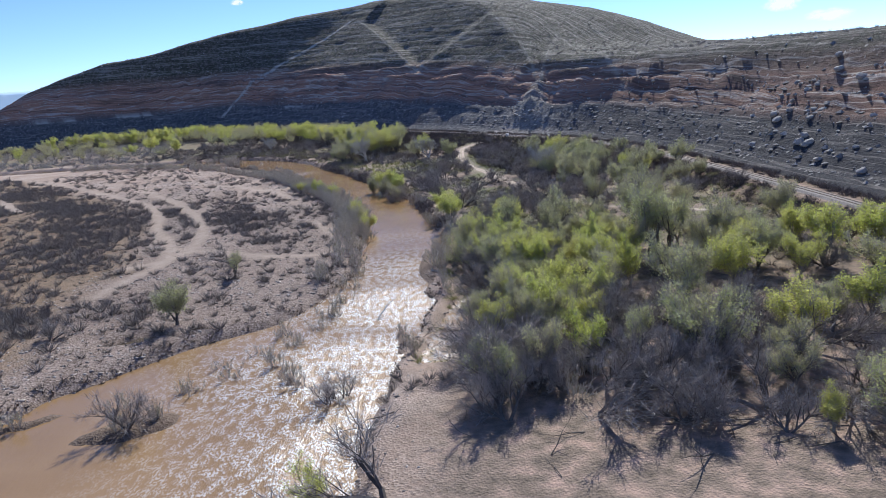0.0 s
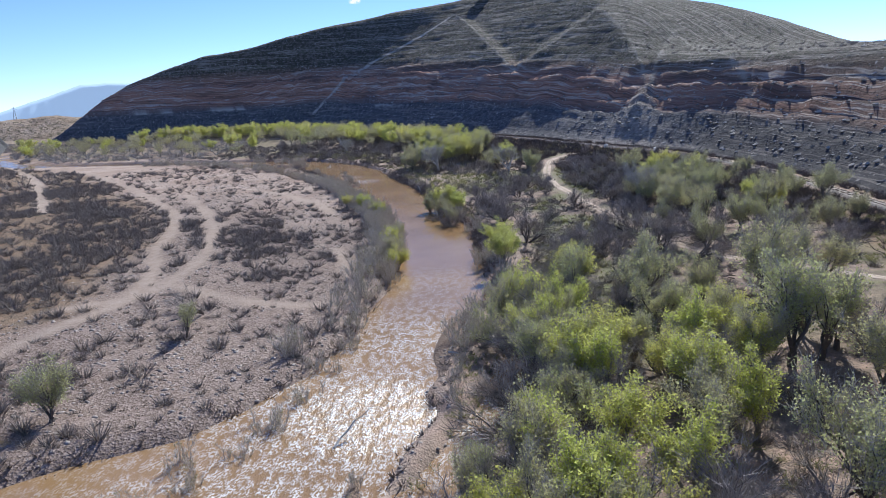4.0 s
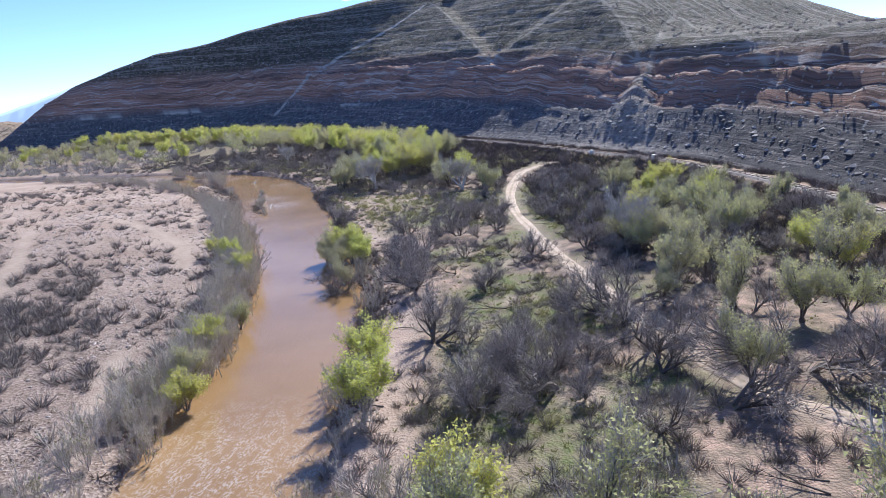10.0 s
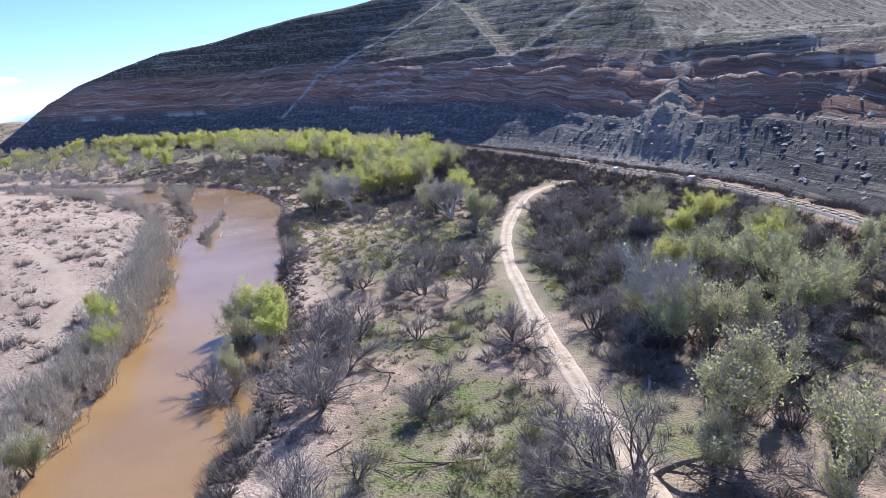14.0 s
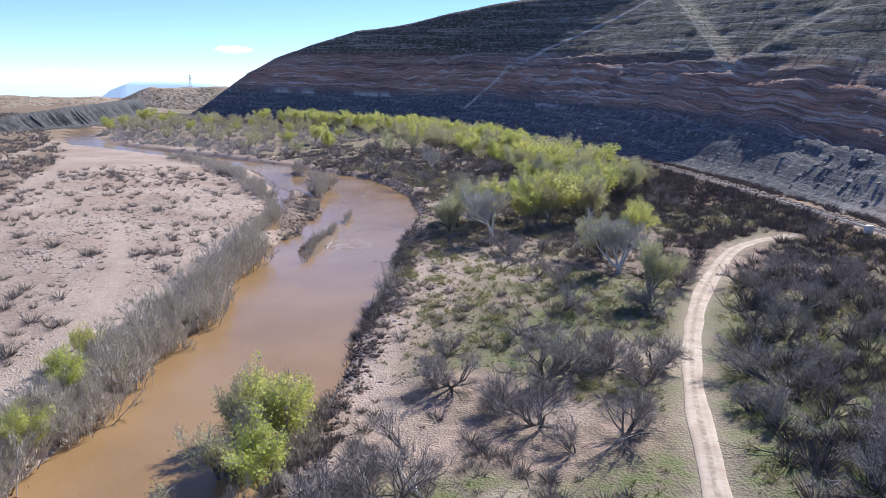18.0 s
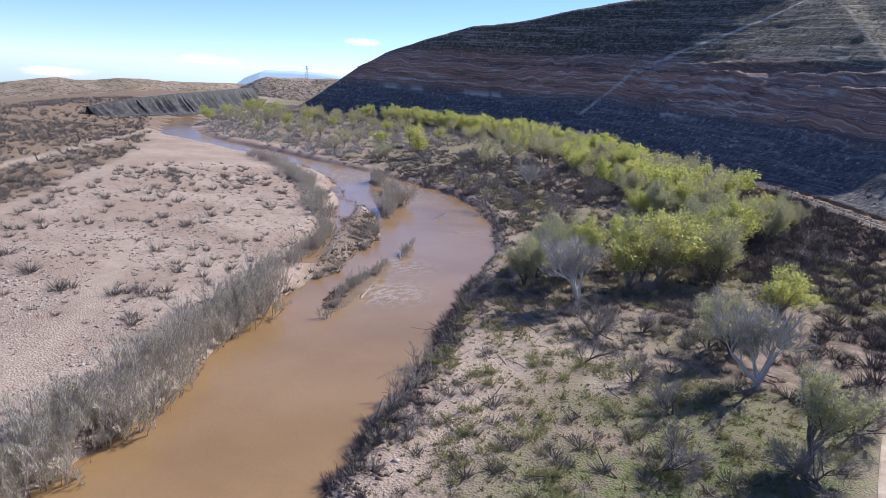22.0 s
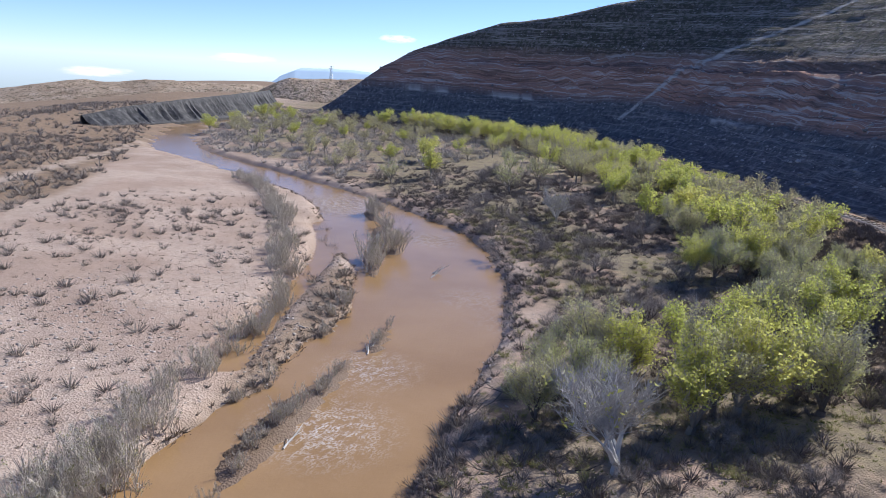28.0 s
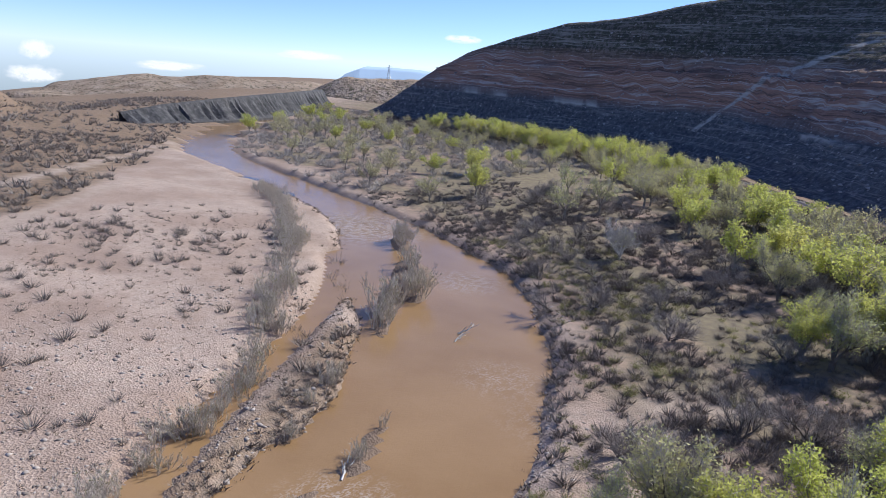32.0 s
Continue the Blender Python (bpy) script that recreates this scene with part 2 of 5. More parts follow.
def sheet(name, X, Y, Z, mats, attrs, smooth_faces=True):
    rows, cols = X.shape
    me = bpy.data.meshes.new(name)
    verts = np.stack([X, Y, Z], -1).reshape(-1, 3)
    i = np.arange(rows * cols).reshape(rows, cols)
    faces = np.stack([i[:-1, :-1], i[:-1, 1:], i[1:, 1:], i[1:, :-1]], -1).reshape(-1, 4)
    me.vertices.add(len(verts))
    me.vertices.foreach_set("co", verts.ravel())
    me.loops.add(faces.size)
    me.loops.foreach_set("vertex_index", faces.ravel())
    me.polygons.add(len(faces))
    me.polygons.foreach_set("loop_start", np.arange(0, faces.size, 4))
    me.polygons.foreach_set("use_smooth", np.full(len(faces), smooth_faces))
    me.update(calc_edges=True)
    for key, v in attrs.items():
        me.attributes.new(key, "FLOAT", "POINT").data.foreach_set("value", v.ravel().astype(np.float32))
    for m in mats:
        me.materials.append(m)
    return me


gx = spaced(-4600, 4600, -235, 118, 1.7)
gy = spaced(-4600, 4600, 55, 500, 1.7)
GX, GY = np.meshgrid(gx, gy)
GZ, EDGE, SIDE, BAR, ROADD, RAILD = ground(GX, GY)


BRUSH_EDGE = np.array([(-62, 60), (-66, 120), (-72, 181), (-80, 215), (-104, 264), (-158, 329), (-211, 388), (-236, 410), (-300, 458), (-700, 800)], float)


# bare reddish soil between the brush: x, y, reach
BARE_SPOTS = [(23, 229, 3.5), (31, 228, 3.0), (43, 169, 2.5), (-15, 344, 5), (-9, 333, 4), (-22, 338, 5), (22, 252, 3.5), (15, 300, 6), (9, 284, 4), (-46, 392, 7), (-52, 410, 6), (30, 196, 4), (12, 262, 4)]


def brush_side(x, y):
    return smooth(6, -8, x - np.interp(y, BRUSH_EDGE[:, 1], BRUSH_EDGE[:, 0]) + (bumps(x, y, 18, 2, 0) - 0.5) * 16)


def ground_masks(x, y, edge, side, bar, road, rail):
    left = side > 0
    patch = bumps(x, y, 28, 3, 3)
    fine = bumps(x, y, 6, 2, 6)
    # bare cobble bar, brush behind it
    brush_line = brush_side(x, y)
    gravel = np.where(left, 1.0, smooth(16, 2, edge + (patch - 0.5) * 22))
    near_patch = np.exp(-(((x + 27) / 15) ** 2 + ((y - 315) / 45) ** 2))
    gravel = np.clip(np.where(left, gravel, np.maximum(gravel, near_patch * 1.2)), 0, 1)
    grass = smooth(12, 24, rail) * np.where(left, 0.0, smooth(0.38, 0.50, 0.7 * patch + 0.3 * bumps(x, y, 11, 2, 5)) * smooth(6, 20, edge)) * (1 - gravel * 0.8) * smooth(112, 150, y) * (1 - 0.5 * smooth(320, 350, y))
    dirt = np.zeros(x.shape)
    for tr in TRACKS:
        d, _, _ = away(x, y, tr)
        dirt = np.maximum(dirt, 0.75 * (1 - smooth(0.6, 2.8, d + (fine - 0.5) * 2.4)))
    for cx, cy, r in BARE_SPOTS:
        dirt = np.maximum(dirt, 0.8 * smooth(1.2, 0.5, np.hypot(x - cx, (y - cy) * 0.8) / r + (fine - 0.5) * 0.9))
    d, _, _ = away(x, y, FARROAD)
    dirt = np.maximum(dirt, 1 - smooth(2.0, 4.5, d))
    dirt = np.maximum(dirt, 0.55 * (1 - smooth(1.2, 3.2, road + (fine - 0.5) * 1.4)))
    dirt = np.maximum(dirt, 0.5 * (1 - smooth(1.6, 3.0, rail)))
    bench = smooth(3.0, 5.0, rail) * smooth(22, 14, rail)
    rim = smooth(0.4, 0.9, edge) * smooth(3.0, 1.6, edge + (fine - 0.5)) * smooth(180, 200, y) * smooth(400, 360, y) * left
    dirt = np.maximum(dirt, 0.9 * rim)
    spit, _, _ = away(x, y, SPIT)
    brush = np.maximum(np.where(left, brush_line, bench), 0.9 * (1 - smooth(3.5, 7, spit + (fine - 0.5) * 3)))
    wet = 1 - smooth(0.2, 2.2, edge + (fine - 0.5) * 1.5)
    # large reddish cobbles, darkened also for the backlit shade between stones
    coarse = np.where(left, smooth(300, 190, y + 0.35 * x + (patch - 0.5) * 60), smooth(110, 60, y) * 0.5)
    return gravel, grass, dirt, brush, np.maximum(wet, bar * 0.45), coarse


GRAVEL, GRASS, DIRT, BRUSH, WET, COARSE_SHADED = ground_masks(GX, GY, EDGE, SIDE, BAR, ROADD, RAILD)

earth, n, l, b = material("earth", 0.95, 0, 0.15)
pos = place_of(n)
big, med, fin = noise_node(n, l, pos, 0.05, 5), noise_node(n, l, pos, 0.45, 5), noise_node(n, l, pos, 3.0, 4, 0.7)
vor = n.new("ShaderNodeTexVoronoi")
vor.inputs["Scale"].default_value = 3.4
l.new(pos, vor.inputs["Vector"])
soil = ramp(n, l, med, [(0.3, (0.15, 0.118, 0.09)), (0.5, (0.28, 0.21, 0.16)), (0.7, (0.47, 0.325, 0.25))])
cob = ramp(n, l, mix(n, l, 0.55, vor.outputs["Color"], fin), [(0.15, (0.22, 0.172, 0.138)), (0.5, (0.44, 0.343, 0.278)), (0.85, (0.62, 0.50, 0.42))])
cob = mix(n, l, ramp(n, l, med, [(0.35, 0.0), (0.65, 0.75)]), cob, (0.49, 0.37, 0.295))
cob = mix(n, l, ramp(n, l, big, [(0.42, 0.0), (0.6, 0.5)]), cob, (0.32, 0.22, 0.165))
blotch = calc(n, l, "MULTIPLY", ramp(n, l, noise_node(n, l, pos, 0.16, 5, 0.65), [(0.48, 0.0), (0.60, 0.6)]), calc(n, l, "ADD", 0.3, calc(n, l, "MULTIPLY", attr(n, "coarse"), 0.7)))
cob = mix(n, l, blotch, cob, (0.21, 0.15, 0.115))
turf = ramp(n, l, fin, [(0.3, (0.085, 0.105, 0.04)), (0.6, (0.165, 0.185, 0.07)), (0.8, (0.27, 0.25, 0.13))])
dust = ramp(n, l, med, [(0.3, (0.38, 0.29, 0.225)), (0.7, (0.47, 0.375, 0.30))])
scrub = ramp(n, l, med, [(0.3, (0.16, 0.12, 0.08)), (0.6, (0.28, 0.19, 0.12)), (0.8, (0.20, 0.17, 0.10))])
# darker cobble tone, with the shade between stones mixed into the colour
cob = mix(n, l, calc(n, l, "MULTIPLY", attr(n, "coarse"), 0.72), cob, ramp(n, l, vor.outputs["Color"], [(0.15, (0.105, 0.078, 0.062)), (0.5, (0.225, 0.168, 0.138)), (0.85, (0.35, 0.28, 0.24))]))
col = mix(n, l, attr(n, "gravel"), soil, cob)
col = mix(n, l, calc(n, l, "MULTIPLY", attr(n, "brush"), 0.85), col, scrub)
gf = calc(n, l, "MULTIPLY", attr(n, "grass"), ramp(n, l, med, [(0.35, 0.1), (0.6, 1.0)]))
col = mix(n, l, gf, col, turf)
col = mix(n, l, attr(n, "dirt"), col, dust)
col = mix(n, l, calc(n, l, "MULTIPLY", attr(n, "wet"), 0.65), col, (0.10, 0.065, 0.04))
l.new(col, b.inputs["Base Color"])
bump(n, l, b, mix(n, l, 0.5, fin, vor.outputs["Distance"]), 0.9, 0.25)
ground_ob = new("ground", sheet("ground", GX, GY, GZ, [earth], dict(gravel=GRAVEL, grass=GRASS, dirt=DIRT, brush=BRUSH, wet=WET, coarse=COARSE_SHADED)))
tagged(ground_ob, "pale cobble bars, dry soil and patchy spring grass", "ground", kind="structure")


def height(x, y):
    """Height of the ground sheet at one place."""
    i = int(np.clip(np.searchsorted(gx, x) - 1, 0, len(gx) - 2))
    j = int(np.clip(np.searchsorted(gy, y) - 1, 0, len(gy) - 2))
    u, v = (x - gx[i]) / (gx[i + 1] - gx[i]), (y - gy[j]) / (gy[j + 1] - gy[j])
    return float((GZ[j, i] * (1 - u) + GZ[j, i + 1] * u) * (1 - v) + (GZ[j + 1, i] * (1 - u) + GZ[j + 1, i + 1] * u) * v)


def heights(x, y):
    i = np.clip(np.searchsorted(gx, x) - 1, 0, len(gx) - 2)
    j = np.clip(np.searchsorted(gy, y) - 1, 0, len(gy) - 2)
    u, v = (x - gx[i]) / (gx[i + 1] - gx[i]), (y - gy[j]) / (gy[j + 1] - gy[j])
    return (GZ[j, i] * (1 - u) + GZ[j, i + 1] * u) * (1 - v) + (GZ[j + 1, i] * (1 - u) + GZ[j + 1, i + 1] * u) * v


# ---- river ----
water, n, l, b = material("silty_water", 0.12, 0, 0.5)
pos = place_of(n)
riff = attr(n, "riffle")
stretch = n.new("ShaderNodeMapping")
stretch.inputs["Scale"].default_value = (1.0, 0.55, 1.0)
l.new(pos, stretch.inputs[0])
w1, w2, w3 = noise_node(n, l, stretch.outputs[0], 0.9, 4, 0.6), noise_node(n, l, stretch.outputs[0], 4.0, 3, 0.6), noise_node(n, l, pos, 0.05, 3)
mud = ramp(n, l, w3, [(0.35, (0.275, 0.165, 0.075)), (0.65, (0.33, 0.205, 0.10))])
# white for foam, and for sun glitter painted into the water colour
foam_glitter_fac = calc(n, l, "MULTIPLY", ramp(n, l, w2, [(0.46, 0.0), (0.55, 1.0)]), calc(n, l, "MULTIPLY", ramp(n, l, riff, [(0.15, 0.0), (0.55, 0.4), (0.95, 1.0)]), ramp(n, l, w1, [(0.42, 0.0), (0.56, 1.0)])))
l.new(mix(n, l, foam_glitter_fac, mud, (0.84, 0.82, 0.78)), b.inputs["Base Color"])
b.inputs["IOR"].default_value = 1.33
rf = calc(n, l, "ADD", 0.11, calc(n, l, "MULTIPLY", riff, 0.13))
l.new(rf, b.inputs["Roughness"])
hgt = calc(n, l, "ADD", calc(n, l, "MULTIPLY", w1, 0.7), calc(n, l, "MULTIPLY", w2, 0.3))
bp = n.new("ShaderNodeBump")
bp.inputs["Distance"].default_value = 1.6
l.new(calc(n, l, "ADD", 0.05, calc(n, l, "MULTIPLY", calc(n, l, "MULTIPLY", riff, riff), 0.40)), bp.inputs["Strength"])
l.new(hgt, bp.inputs["Height"])
l.new(bp.outputs[0], b.inputs["Normal"])

# riffles: arc centres of broken water and painted glitter, as x, y, reach
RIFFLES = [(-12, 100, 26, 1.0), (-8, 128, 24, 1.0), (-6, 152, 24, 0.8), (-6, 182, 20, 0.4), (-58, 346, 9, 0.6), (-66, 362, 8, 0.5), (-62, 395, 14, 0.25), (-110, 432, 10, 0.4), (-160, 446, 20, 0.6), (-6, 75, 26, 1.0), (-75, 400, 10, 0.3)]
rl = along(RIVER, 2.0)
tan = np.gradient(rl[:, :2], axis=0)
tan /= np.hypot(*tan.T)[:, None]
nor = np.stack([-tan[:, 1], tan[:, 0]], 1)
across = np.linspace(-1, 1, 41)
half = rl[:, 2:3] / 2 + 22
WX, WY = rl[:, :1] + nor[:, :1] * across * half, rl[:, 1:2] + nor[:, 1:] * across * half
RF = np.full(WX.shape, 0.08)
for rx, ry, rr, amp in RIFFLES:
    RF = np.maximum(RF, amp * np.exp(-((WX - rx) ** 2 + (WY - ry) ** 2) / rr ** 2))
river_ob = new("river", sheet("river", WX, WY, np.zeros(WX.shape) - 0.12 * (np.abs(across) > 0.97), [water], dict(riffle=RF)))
tagged(river_ob, "shallow brown silty river with broken riffles", "river", kind="structure")

# ---- dirt road ----
track, n, l, b = material("pale_dirt_road", 0.95, 0, 0.1)
pos = place_of(n)
base = ramp(n, l, noise_node(n, l, pos, 0.5, 5), [(0.3, (0.46, 0.35, 0.26)), (0.7, (0.62, 0.51, 0.41))])
rut = ramp(n, l, attr(n, "middle"), [(0.0, 0.0), (0.5, 0.0), (0.8, 0.75)])
base = mix(n, l, calc(n, l, "MULTIPLY", rut, ramp(n, l, noise_node(n, l, pos, 1.5, 3), [(0.4, 0.2), (0.6, 1.0)])), base, (0.30, 0.24, 0.17))
l.new(base, b.inputs["Base Color"])
bump(n, l, b, noise_node(n, l, pos, 2.0, 4), 0.5, 0.15)
rd = along(ROAD, 1.2)
rt = np.gradient(rd, axis=0)
rt /= np.hypot(*rt.T)[:, None]
rn = np.stack([-rt[:, 1], rt[:, 0]], 1)
ra = np.linspace(-1, 1, 11)
rw = 1.2 + 0.5 * (bumps(rd[:, 0] * 1.0, rd[:, 1], 6, 2, 3)[:, None] - 0.5) + 0.25 * np.exp(-((rd[:, 1:2] - 342) / 14) ** 2) * 1.4
RX, RY = rd[:, :1] + rn[:, :1] * ra * rw, rd[:, 1:2] + rn[:, 1:] * ra * rw
RZ = heights(RX, RY) + 0.22 - 0.16 * np.abs(ra) ** 6 - 0.05 * np.exp(-((np.abs(ra) - 0.5) / 0.15) ** 2)
road_ob = new("road", sheet("road", RX, RY, RZ, [track], dict(middle=np.broadcast_to(1 - np.abs(ra) * 1.6, RX.shape).clip(0, 1))))
tagged(road_ob, "pale two-rut dirt road through the brush", "road", kind="structure")

# ---- the layered hill ----
rock, n, l, b = material("layered_rock", 0.95, 0, 0.1)
pos = place_of(n)
sep = n.new("ShaderNodeSeparateXYZ")
l.new(pos, sep.inputs[0])
warp = noise_node(n, l, pos, 0.02, 4)
zz = calc(n, l, "ADD", calc(n, l, "MULTIPLY", attr(n, "level"), 100.0), calc(n, l, "MULTIPLY", warp, 2.0))
comb = n.new("ShaderNodeCombineXYZ")
l.new(calc(n, l, "MULTIPLY", sep.outputs[0], 0.014), comb.inputs[0])
l.new(calc(n, l, "MULTIPLY", sep.outputs[1], 0.014), comb.inputs[1])
l.new(calc(n, l, "MULTIPLY", zz, 0.55), comb.inputs[2])
beds = noise_node(n, l, comb.outputs[0], 1.0, 6, 0.8)
lines = noise_node(n, l, comb.outputs[0], 0.8, 2, 0.5)
spots = noise_node(n, l, pos, 0.35, 6, 0.75)
tones = noise_node(n, l, pos, 0.035, 4, 0.6)
spk = n.new("ShaderNodeTexVoronoi")
spk.inputs["Scale"].default_value = 0.24
l.new(pos, spk.inputs["Vector"])
scree = ramp(n, l, spots, [(0.36, (0.085, 0.082, 0.09)), (0.55, (0.165, 0.157, 0.157)), (0.72, (0.38, 0.35, 0.33))])
redbed = ramp(n, l, beds, [(0.3, (0.17, 0.10, 0.08)), (0.44, (0.46, 0.255, 0.18)), (0.55, (0.33, 0.20, 0.155)), (0.66, (0.56, 0.40, 0.32))])
redbed = mix(n, l, ramp(n, l, tones, [(0.5, 0.0), (0.62, 0.35)]), redbed, scree)
upper = ramp(n, l, beds, [(0.34, (0.13, 0.11, 0.092)), (0.47, (0.25, 0.21, 0.18)), (0.54, (0.17, 0.145, 0.122)), (0.64, (0.36, 0.315, 0.27))])
upper = mix(n, l, ramp(n, l, spots, [(0.45, 0.0), (0.52, 0.85)]), upper, (0.075, 0.078, 0.05))
hz = calc(n, l, "MULTIPLY", zz, 0.01)
zone1 = ramp(n, l, hz, [(0.29, 0.0), (0.36, 1.0)])
zone2 = ramp(n, l, hz, [(0.56, 0.0), (0.66, 1.0)])
# darkens the right-hand flank: its shade is put into the rock colour
scree = mix(n, l, calc(n, l, "MULTIPLY", attr(n, "varnish"), 0.55), scree, (0.05, 0.05, 0.055))
col = mix(n, l, zone1, scree, redbed)
col = mix(n, l, zone2, col, upper)
# the same painted shade, weaker, over ledges and upper slope
col = mix(n, l, calc(n, l, "MULTIPLY", attr(n, "varnish"), 0.42), col, (0.07, 0.062, 0.06))
col = mix(n, l, calc(n, l, "MULTIPLY", attr(n, "fan"), 0.8), col, ramp(n, l, spots, [(0.35, (0.16, 0.14, 0.125)), (0.68, (0.46, 0.41, 0.365))]))
patches = noise_node(n, l, pos, 0.12, 4, 0.7)
crest_line = calc(n, l, "MULTIPLY", ramp(n, l, calc(n, l, "MULTIPLY", calc(n, l, "ABSOLUTE", attr(n, "ridge")), 0.1), [(0.05, 0.75), (0.30, 0.0)]), ramp(n, l, patches, [(0.38, 0.25), (0.58, 1.0)]))
col = mix(n, l, crest_line, col, (0.40, 0.36, 0.30))
scar_line = calc(n, l, "MULTIPLY", ramp(n, l, calc(n, l, "MULTIPLY", calc(n, l, "ABSOLUTE", attr(n, "scar")), 0.1), [(0.09, 0.95), (0.24, 0.0)]), ramp(n, l, patches, [(0.36, 0.1), (0.48, 1.0)]))
col = mix(n, l, scar_line, col, (0.54, 0.49, 0.43))
col = mix(n, l, attr(n, "streak"), col, (0.56, 0.50, 0.43))
col = mix(n, l, calc(n, l, "MULTIPLY", ramp(n, l, spk.outputs["Distance"], [(0.10, 1.0), (0.17, 0.0)]), 0.75), col, (0.47, 0.43, 0.39))
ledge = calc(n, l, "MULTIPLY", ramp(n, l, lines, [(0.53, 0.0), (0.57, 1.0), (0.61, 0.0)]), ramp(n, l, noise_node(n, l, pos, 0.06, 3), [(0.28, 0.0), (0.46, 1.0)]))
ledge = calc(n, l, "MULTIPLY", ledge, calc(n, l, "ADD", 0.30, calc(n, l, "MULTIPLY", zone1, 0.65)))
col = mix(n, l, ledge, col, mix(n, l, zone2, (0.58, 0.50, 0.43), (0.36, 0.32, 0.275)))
# dark bed lines, with the shade beneath ledges put into the colour
under_ledge_dark = calc(n, l, "MULTIPLY", ramp(n, l, lines, [(0.38, 0.0), (0.42, 1.0), (0.48, 0.0)]), zone1)
col = mix(n, l, calc(n, l, "MULTIPLY", under_ledge_dark, 0.6), col, (0.05, 0.042, 0.038))
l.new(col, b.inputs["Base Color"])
bump(n, l, b, mix(n, l, 0.5, spots, beds), 1.0, 2.0)

CREST = np.array([(0, 52), (190, 44), (290, 45), (340, 46), (380, 47), (410, 48), (455, 52), (480, 60), (507, 74), (540, 90), (590, 106), (640, 118), (740, 125), (795, 117), (816, 110), (849, 98), (886, 88), (935, 81), (975, 70), (1010, 58), (1035, 45), (1056, 30), (1080, 13), (1108, -3), (1300, -12)], float)


# triangular facets on the upper slope: left foot, apex and right foot, each as arc length and setback
FACETS = (((783, 47), (738, 125), (582, 47)), ((579, 47), (546, 92), (425, 29)), ((424, 29), (490, 98), (372, 38)))


def hill_sheet():
    hl = along(HILL, 3.0)
    s = np.arange(len(hl)) * 3.0 - HILL_LEAD
    t = np.gradient(hl, axis=0)
    t /= np.hypot(*t.T)[:, None]
    k = 14
    pad = np.pad(t, ((k, k), (0, 0)), mode="edge")
    t = np.stack([np.convolve(pad[:, i], np.ones(2 * k + 1) / (2 * k + 1), "valid") for i in range(2)], 1)
    nr = np.stack([t[:, 1], -t[:, 0]], 1)
    u = np.r_[np.arange(-14, 60, 1.6), np.arange(60, 190, 2.6), np.arange(190, 420, 14)]
    S, U = np.meshgrid(s, u, indexing="ij")
    X, Y = hl[:, :1] + nr[:, :1] * U, hl[:, 1:] + nr[:, 1:] * U
    crest = np.interp(S, CREST[:, 0], CREST[:, 1])
    crest = crest + (bumps(S, U * 0 + 3, 30, 3, 1) - 0.5) * 4
    # spurs and gullies
    foot = (bumps(S, U, 55, 3, 6) - 0.5) * 5
    bench = np.interp(S, [0, 250, 330, 470, 600, 760], [0.56, 0.50, 0.54, 0.64, 0.84, 1.0])
    v = (U + foot * smooth(0, 30, U)) * (1 + 0.9 * smooth(740, 920, S)) / bench ** 0.8
    lower = 5.5 + np.interp(v, [-14, 0, 6, 38, 48, 54], [-6, 0, 3, 33, 48, 50]) * bench
    steep = 0.67 + 0.33 * smooth(780, 900, S)
    start = 5.5 + 49 * bench
    rise = np.maximum(0, v - 50)
    bare_slope = start + steep * rise
    # facets with gullies between them
    floor_z = bare_slope - 9 * steep * smooth(360, 380, S) * (S < 720)
    upper_z = floor_z
    ridge = np.full(S.shape, 40.0)
    for k, ((sl, ul), (sa, ua), (sr, ur)) in enumerate(FACETS):
        left = sl + (sa - sl) * (U - ul) / (ua - ul)
        right = sr + (sa - sr) * (U - ur) / (ua - ur)
        out = np.maximum(S - left, right - S) + 2.5 * (bumps(S, U, 20, 2, 3) - 0.5)
        one = bare_slope - steep * np.clip(0.45 * out, 0, 9) * ((k > 0) | (S < left))
        ridge = np.where((one >= upper_z - 1.5) & (U < ua) & (np.abs(out) < np.abs(ridge)), out, ridge)
        upper_z = np.maximum(upper_z, one)
    upper_z = np.where(S > 745, bare_slope, upper_z)
    upper_z = np.maximum(upper_z, start)
    z = np.where(v < 53, lower, np.maximum(lower, upper_z))
    # ledges
    lev = z + 1.5 * bumps(S, U, 80, 2, 3)
    full = 5.5 + 49 * bench
    level = np.where(z < full, 5.5 + (z - 5.5) / bench, 54.5 + (z - full))
    for period, share in ((6.5, 0.75), (2.7, 0.5)):
        f = (lev / period) % 1.0
        step = (np.floor(lev / period) + smooth(0.55, 1.0, f)) * period
        amount = share * smooth(14, 34, level) * (1 - 0.72 * smooth(56, 66, level)) * smooth(0.2, 0.5, bumps(S, U, 40, 2, 7)) * (1 - 0.6 * smooth(470, 400, S) * smooth(44, 34, level))
        z = z + (step - lev) * amount
        lev = z
    z = z + (bumps(S, U, 6, 3, 4) - 0.5) * (2.4 - 1.5 * smooth(56, 66, level)) * smooth(2, 12, U) + (bumps(S, U, 22, 2, 0) - 0.5) * (3 - 2.2 * smooth(56, 66, level)) * smooth(5, 25, U)
    # rounded crest
    over = z - (crest - 7)
    z = np.where(over > 0, crest - 7 + 7 * (1 - np.exp(-np.maximum(over, 0) / 7)), z)
    z = np.where(crest < 20, np.minimum(z, crest), z)
    z = z - (z + 1) * smooth(190, 410, U)
    # talus cone below the notch
    du = np.maximum(0, 36 - U) * 0.85
    fan = np.clip(1.15 - np.abs(S - 405 - 0.75 * U) / (du + 2), 0, 1) * (U < 36)
